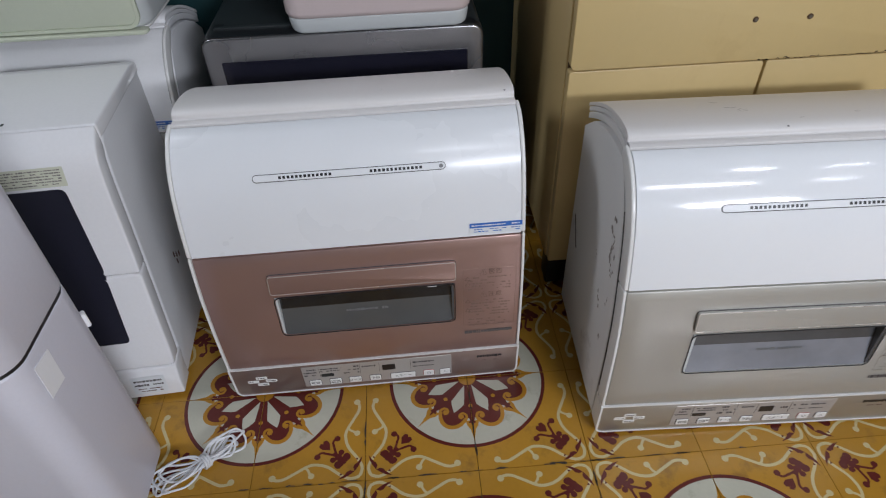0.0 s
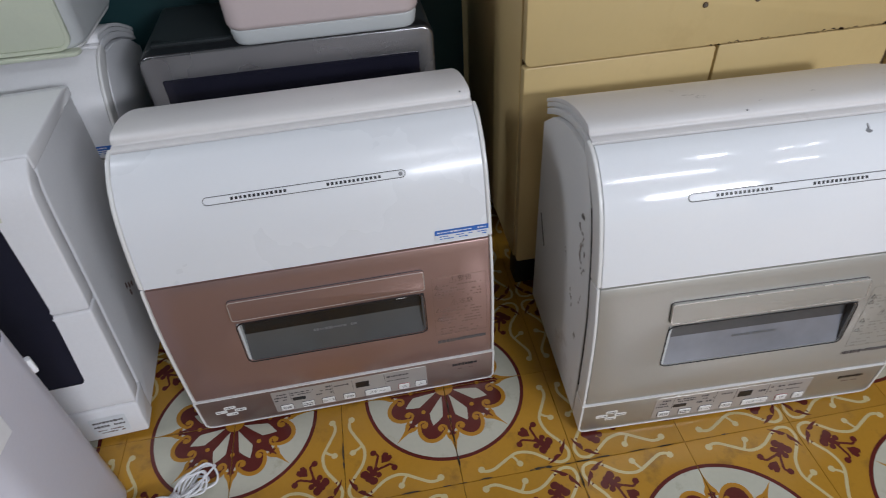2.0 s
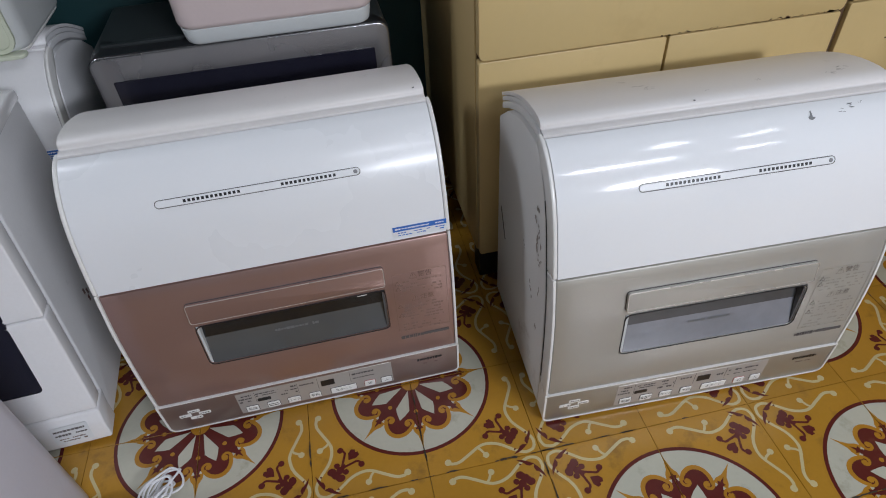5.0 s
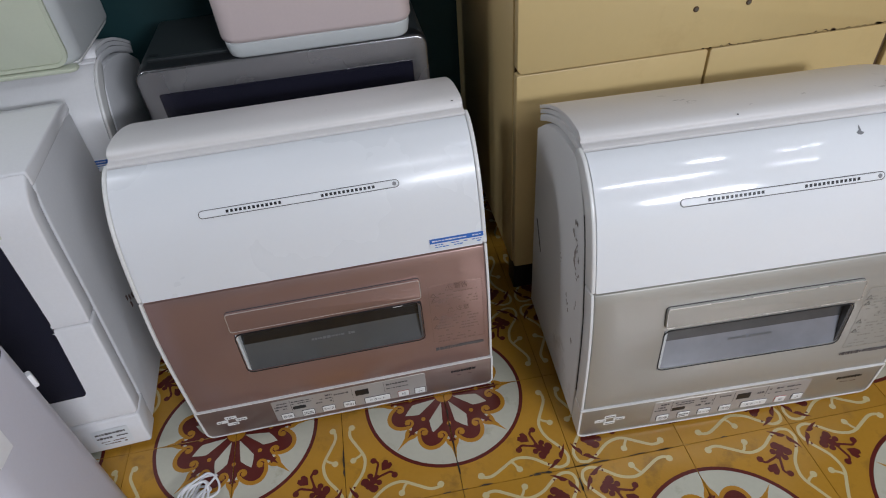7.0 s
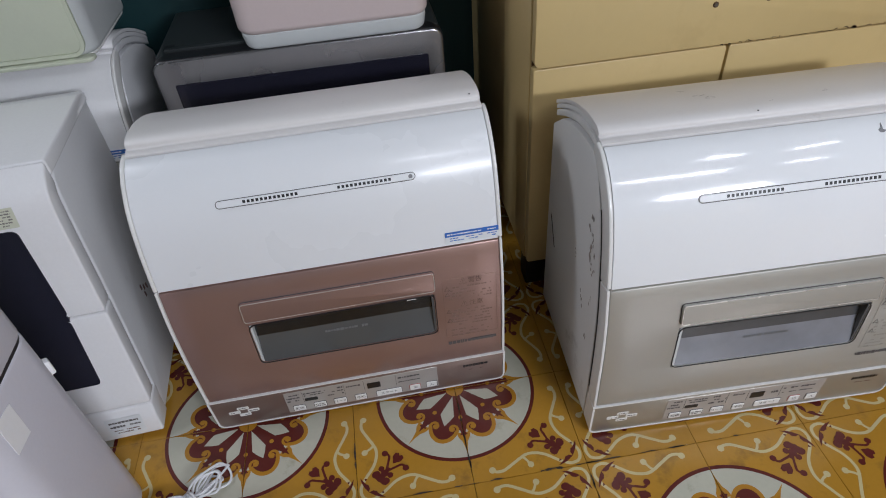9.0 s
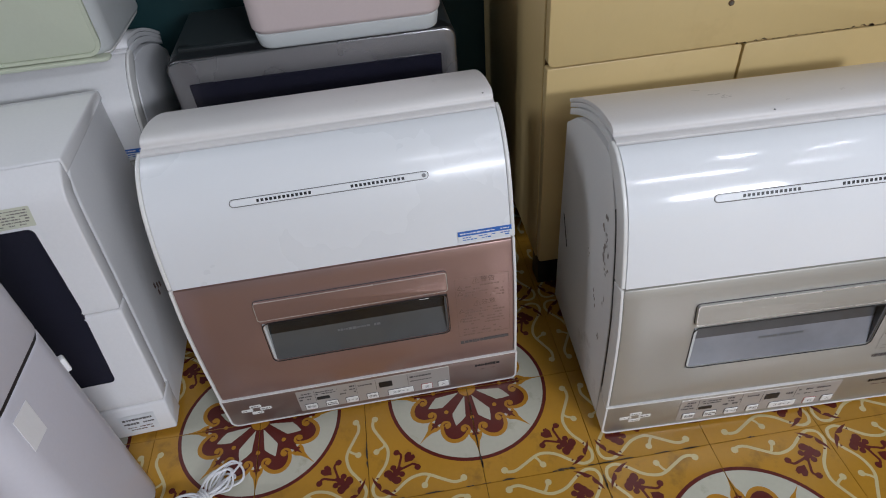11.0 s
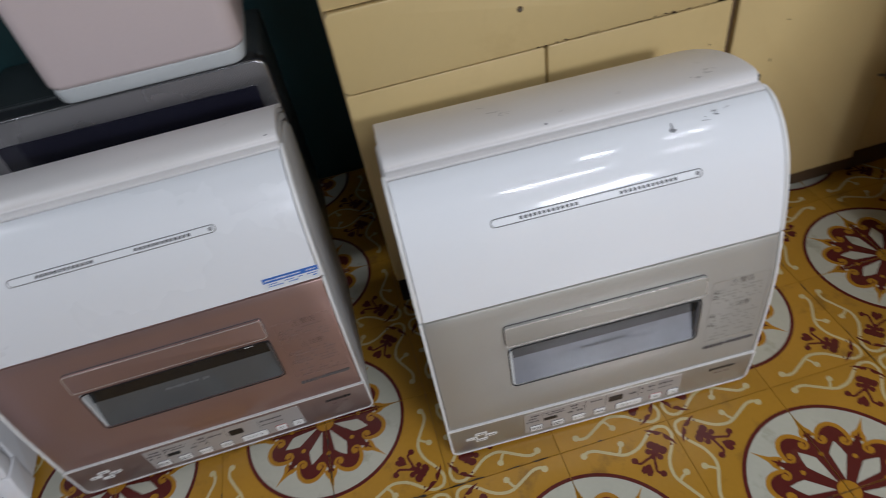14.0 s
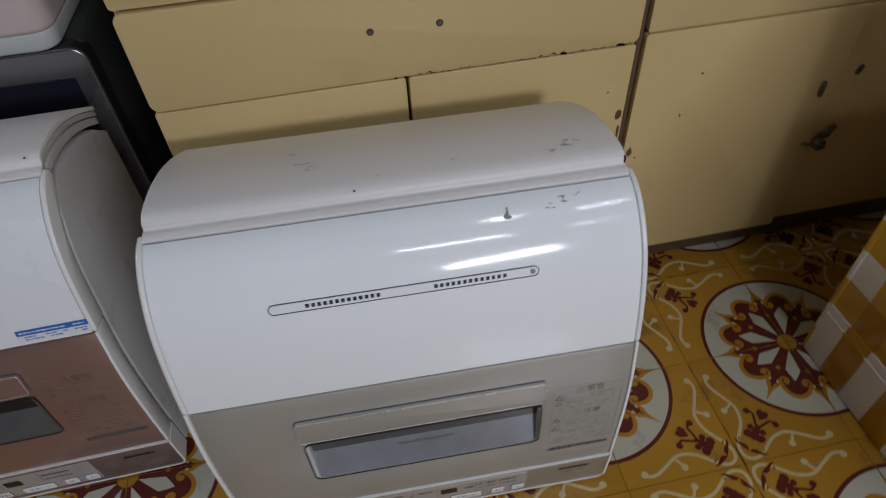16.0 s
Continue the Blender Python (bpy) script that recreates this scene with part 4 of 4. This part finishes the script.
def tile_mesh():
    """One tile: a quarter medallion at the corner 0, 0 and a quarter of the scroll star at the far corner."""
    bm = bmesh.new()
    e, lv = 0.0008, (0.0, 0.00012, 0.00024, 0.00036, 0.00048)
    OC, OD, IV, VI, MA = range(5)
    count = {}

    def sheet(pts, level, mat):
        # keep the inlay within the tile
        poly = [Vector(p) for p in pts]
        for ax, lim, sgn in ((0, e, 1), (1, e, 1), (0, T - e, -1), (1, T - e, -1)):
            got = []
            for i, p in enumerate(poly):
                q = poly[i - 1]
                pin, qin = sgn * (p[ax] - lim) >= 0, sgn * (q[ax] - lim) >= 0
                if pin != qin:
                    t = (lim - q[ax]) / (p[ax] - q[ax])
                    got.append(q + (p - q) * t)
                if pin:
                    got.append(p)
            poly = got
            if len(poly) < 3:
                return
        count[level] = count.get(level, 0) + 1
        f = bm.faces.new([bm.verts.new((p.x, p.y, lv[level] + 1.6e-6 * count[level])) for p in poly])
        f.material_index = mat
        if f.normal.z < 0:
            f.normal_flip()

    def stroke(pts, width, level, mat):
        P = spline(pts, 5)
        for a, b, wa, wb in zip(P, P[1:], np.linspace(1, 0, len(P)), np.linspace(1, 0, len(P))[1:]):
            d = b - a
            nrm = np.array((-d[1], d[0])) / (np.linalg.norm(d) + 1e-9)
            k0, k1 = width / 2, width / 2
            ov = d * 0.12
            sheet([a - ov + nrm * k0, a - ov - nrm * k0, b + ov - nrm * k1, b + ov + nrm * k1], level, mat)

    def dot(c, r, level, mat, sx=1.0, ang=0.0, n=10):
        ca, sa = math.cos(ang), math.sin(ang)
        sheet([(c[0] + r * (sx * math.cos(t) * ca - math.sin(t) * sa), c[1] + r * (sx * math.cos(t) * sa + math.sin(t) * ca)) for t in [2 * math.pi * i / n for i in range(n)]], level, mat)

    def pol(r, a):
        return (r * math.cos(radians(a)), r * math.sin(radians(a)))

    # the slab
    bmesh.ops.create_cube(bm, size=1, matrix=Matrix.LocRotScale((T / 2, T / 2, -0.010), None, (T - 0.0010, T - 0.0010, 0.0198)))
    arc = [pol(1, a) for a in np.linspace(-2, 92, 26)]
    sheet([(0, 0)] + [(0.1545 * x, 0.1545 * y) for x, y in arc], 1, MA)
    sheet([(0, 0)] + [(0.1478 * x, 0.1478 * y) for x, y in arc], 2, IV)
    # maroon ground with eight arched lobes, each with an ochre border that ends in curls
    lv = (*lv, 0.0006, 0.00072)

    def around(a):
        ca, sa = math.cos(radians(a)), math.sin(radians(a))
        return lambda u, r: (r * ca - u * sa, r * sa + u * ca)

    for a in (0, 45, 90):
        w = around(a)
        # spike towards the rim, with a maroon arrow at its root
        sheet([w(-0.0125, 0.098), w(-0.0105, 0.108), w(-0.0048, 0.117), w(-0.0018, 0.131), w(0, 0.1465), w(0.0018, 0.131), w(0.0048, 0.117), w(0.0105, 0.108), w(0.0125, 0.098)], 3, OD)
    for a in (22.5, 67.5):
        w = around(a)
        for level, mat, half, low, top in ((3, OD, 0.0285, 0.088, 0.1215), (4, MA, 0.0225, 0.084, 0.1135)):
            sheet([w(half * math.cos(t), low + (top - low) * math.sin(t)) for t in np.linspace(0, math.pi, 15)] + [w(-half * 0.9, 0.078), w(half * 0.9, 0.078)], level, mat)
    sheet([(0, 0)] + [pol(0.0925, a) for a in np.linspace(-2, 92, 30)], 4, MA)
    for a in (0, 45, 90):
        w = around(a)
        sheet([w(-0.0075, 0.086), w(-0.0040, 0.098), w(-0.0072, 0.103), w(-0.0025, 0.104), w(0, 0.115), w(0.0025, 0.104), w(0.0072, 0.103), w(0.0040, 0.098), w(0.0075, 0.086)], 5, MA)
        dot(pol(0.0655, a), 0.0042, 5, OD)
    for a in (22.5, 67.5):
        w = around(a)
        for q in (-1, 1):
            stroke([w(q * 0.0262, 0.095), w(q * 0.0262, 0.0885), w(q * 0.0225, 0.0825), w(q * 0.0165, 0.0815), w(q * 0.0122, 0.0855), w(q * 0.0132, 0.0915), w(q * 0.0178, 0.0920), w(q * 0.0182, 0.0885)], 0.0050, 6, OD)
            dot(w(q * 0.0170, 0.0882), 0.0036, 6, OD)
        sheet([w(0, 0.0185), w(-0.0065, 0.040), w(-0.0128, 0.0620), w(-0.0075, 0.0735), w(0, 0.0855), w(0.0075, 0.0735), w(0.0128, 0.0620), w(0.0065, 0.040)], 6, IV)
    dot((0, 0), 0.0175, 6, OD, n=24)
    # scroll star about the far corner, given in p, q from it
    def far(p, q):
        return (T - p, T - q)
    for sw in (0, 1):
        def at(p, q):
            return far(q, p) if sw else far(p, q)
        stroke([at(0.010, 0.010), at(0.018, 0.0065), at(0.029, 0.0065), at(0.045, 0.015), at(0.066, 0.0305), at(0.085, 0.037), at(0.102, 0.036), at(0.125, 0.024), at(0.1435, 0.0145), at(0.156, 0.0135), at(0.164, 0.017)], 0.0054, 1, VI)
        dot(at(0.164, 0.018), 0.0062, 2, VI)
        stroke([at(0.108, 0.034), at(0.102, 0.028), at(0.097, 0.018)], 0.0044, 1, VI)
        dot(at(0.0955, 0.0165), 0.0058, 2, VI)
        # maroon leaf round the middle of the star
        sheet([at(0.0190, 0.0190), at(0.0265, 0.0215), at(0.0330, 0.0190), at(0.0350, 0.0150), at(0.0480, 0.0055), at(0.0370, 0.0080), at(0.0290, 0.0120)], 3, MA)
        sheet([at(0.0400, 0.0150), at(0.0455, 0.0125), at(0.0440, 0.0175)], 3, MA)
        # flower: lobes, curling stems
        dot(at(0.034, 0.049), 0.0070, 3, MA, 1.15, 0.3)
        dot(at(0.045, 0.037), 0.0066, 3, MA)
        stroke([at(0.050, 0.050), at(0.060, 0.0545), at(0.070, 0.0575), at(0.080, 0.060), at(0.087, 0.055)], 0.0042, 3, MA)
        dot(at(0.087, 0.0525), 0.0058, 3, MA)
        dot(at(0.0585, 0.044), 0.0055, 3, MA)
    stroke([far(0.036, 0.036), far(0.047, 0.047), far(0.058, 0.058)], 0.0055, 3, MA)
    dot(far(0.049, 0.049), 0.0072, 3, MA)
    # heart beyond the flower
    sheet([far(0.0650 + 1.15 * p, 0.0650 + 1.15 * q) for p, q in ((0, 0), (0.012, 0.001), (0.0175, 0.006), (0.016, 0.0115), (0.0115, 0.0115), (0.0115, 0.016), (0.006, 0.0175), (0.001, 0.012))], 3, MA)
    me = bpy.data.meshes.new("tile")
    bm.to_mesh(me)
    bm.free()
    for m in (OCHRE, OCHRE_D, IVORY, VINE, MAROON):
        me.materials.append(m)
    return me


TILE = tile_mesh()
rnd = random.Random(77)


def tile_pose(i, j):
    """Medallions stand at odd multiples of the tile in both ways."""
    cx, cy = (i if i % 2 else i + 1), (j if j % 2 else j + 1)
    turn = {(True, True): 0, (False, True): 90, (False, False): 180, (True, False): 270}[(i % 2 == 1, j % 2 == 1)]
    return pose(cx * T, cy * T, rnd.uniform(-0.00015, 0.00015), rnd.uniform(-0.03, 0.03), rnd.uniform(-0.03, 0.03), turn)


rest = []
for i in range(-12, 13):
    for j in range(-18, 5):
        if -8 <= i <= 7 and -8 <= j <= 4:
            ob = new("tile", TILE)
            ob.parent = floor
            ob.matrix_basis = tile_pose(i, j)
        else:
            rest.append(tile_pose(i, j))
# the tiles farther back, joined
co = np.empty(len(TILE.vertices) * 3)
TILE.vertices.foreach_get("co", co)
co = np.c_[co.reshape(-1, 3), np.ones(len(co) // 3)]
faces = [tuple(p.vertices) for p in TILE.polygons]
mats = [p.material_index for p in TILE.polygons]
verts = np.concatenate([(co @ np.array(m).T)[:, :3] for m in rest])
me = bpy.data.meshes.new("far_tiles")
me.from_pydata(verts.tolist(), [], [tuple(v + k * len(co) for v in f) for k in range(len(rest)) for f in faces])
me.polygons.foreach_set("material_index", mats * len(rest))
for m in TILE.materials:
    me.materials.append(m)
far_tiles = new("far_tiles", me)
far_tiles.parent = floor
tagged(far_tiles, kind="stuff")

# grime trodden into some of the joints
rnd = random.Random(19)
bm = bmesh.new()
for across, at, lo, hi, many in ((False, 0.0, -0.62, 0.30, 34), (False, -0.2, -0.3, 0.6, 16), (True, -0.2, -0.30, 0.18, 22), (True, 0.0, -0.25, 0.04, 10), (True, -0.4, -0.2, 0.15, 10), (True, 0.8, -0.3, 0.4, 12), (False, 0.4, 0.6, 1.0, 10)):
    for k in range(many):
        c, ln, wd, off = rnd.uniform(lo, hi), rnd.uniform(0.004, 0.020), rnd.uniform(0.0004, 0.0016), rnd.uniform(-0.0012, 0.0012)
        ring_pts = [(c + ln * math.cos(a) * rnd.uniform(0.7, 1.1), at + off + wd * math.sin(a) * rnd.uniform(0.4, 1.5)) for a in np.linspace(0, 5.6, 9)]
        f = bm.faces.new([bm.verts.new((y, x, 0.0014) if across else (x, y, 0.0014)) for x, y in ring_pts])
        f.normal_update()
        if f.normal.z < 0:
            f.normal_flip()
grime = part("grime", bm, GRIME, floor, smooth=False)
tagged(grime, "black grime trodden into the tile joints", kind="stuff")
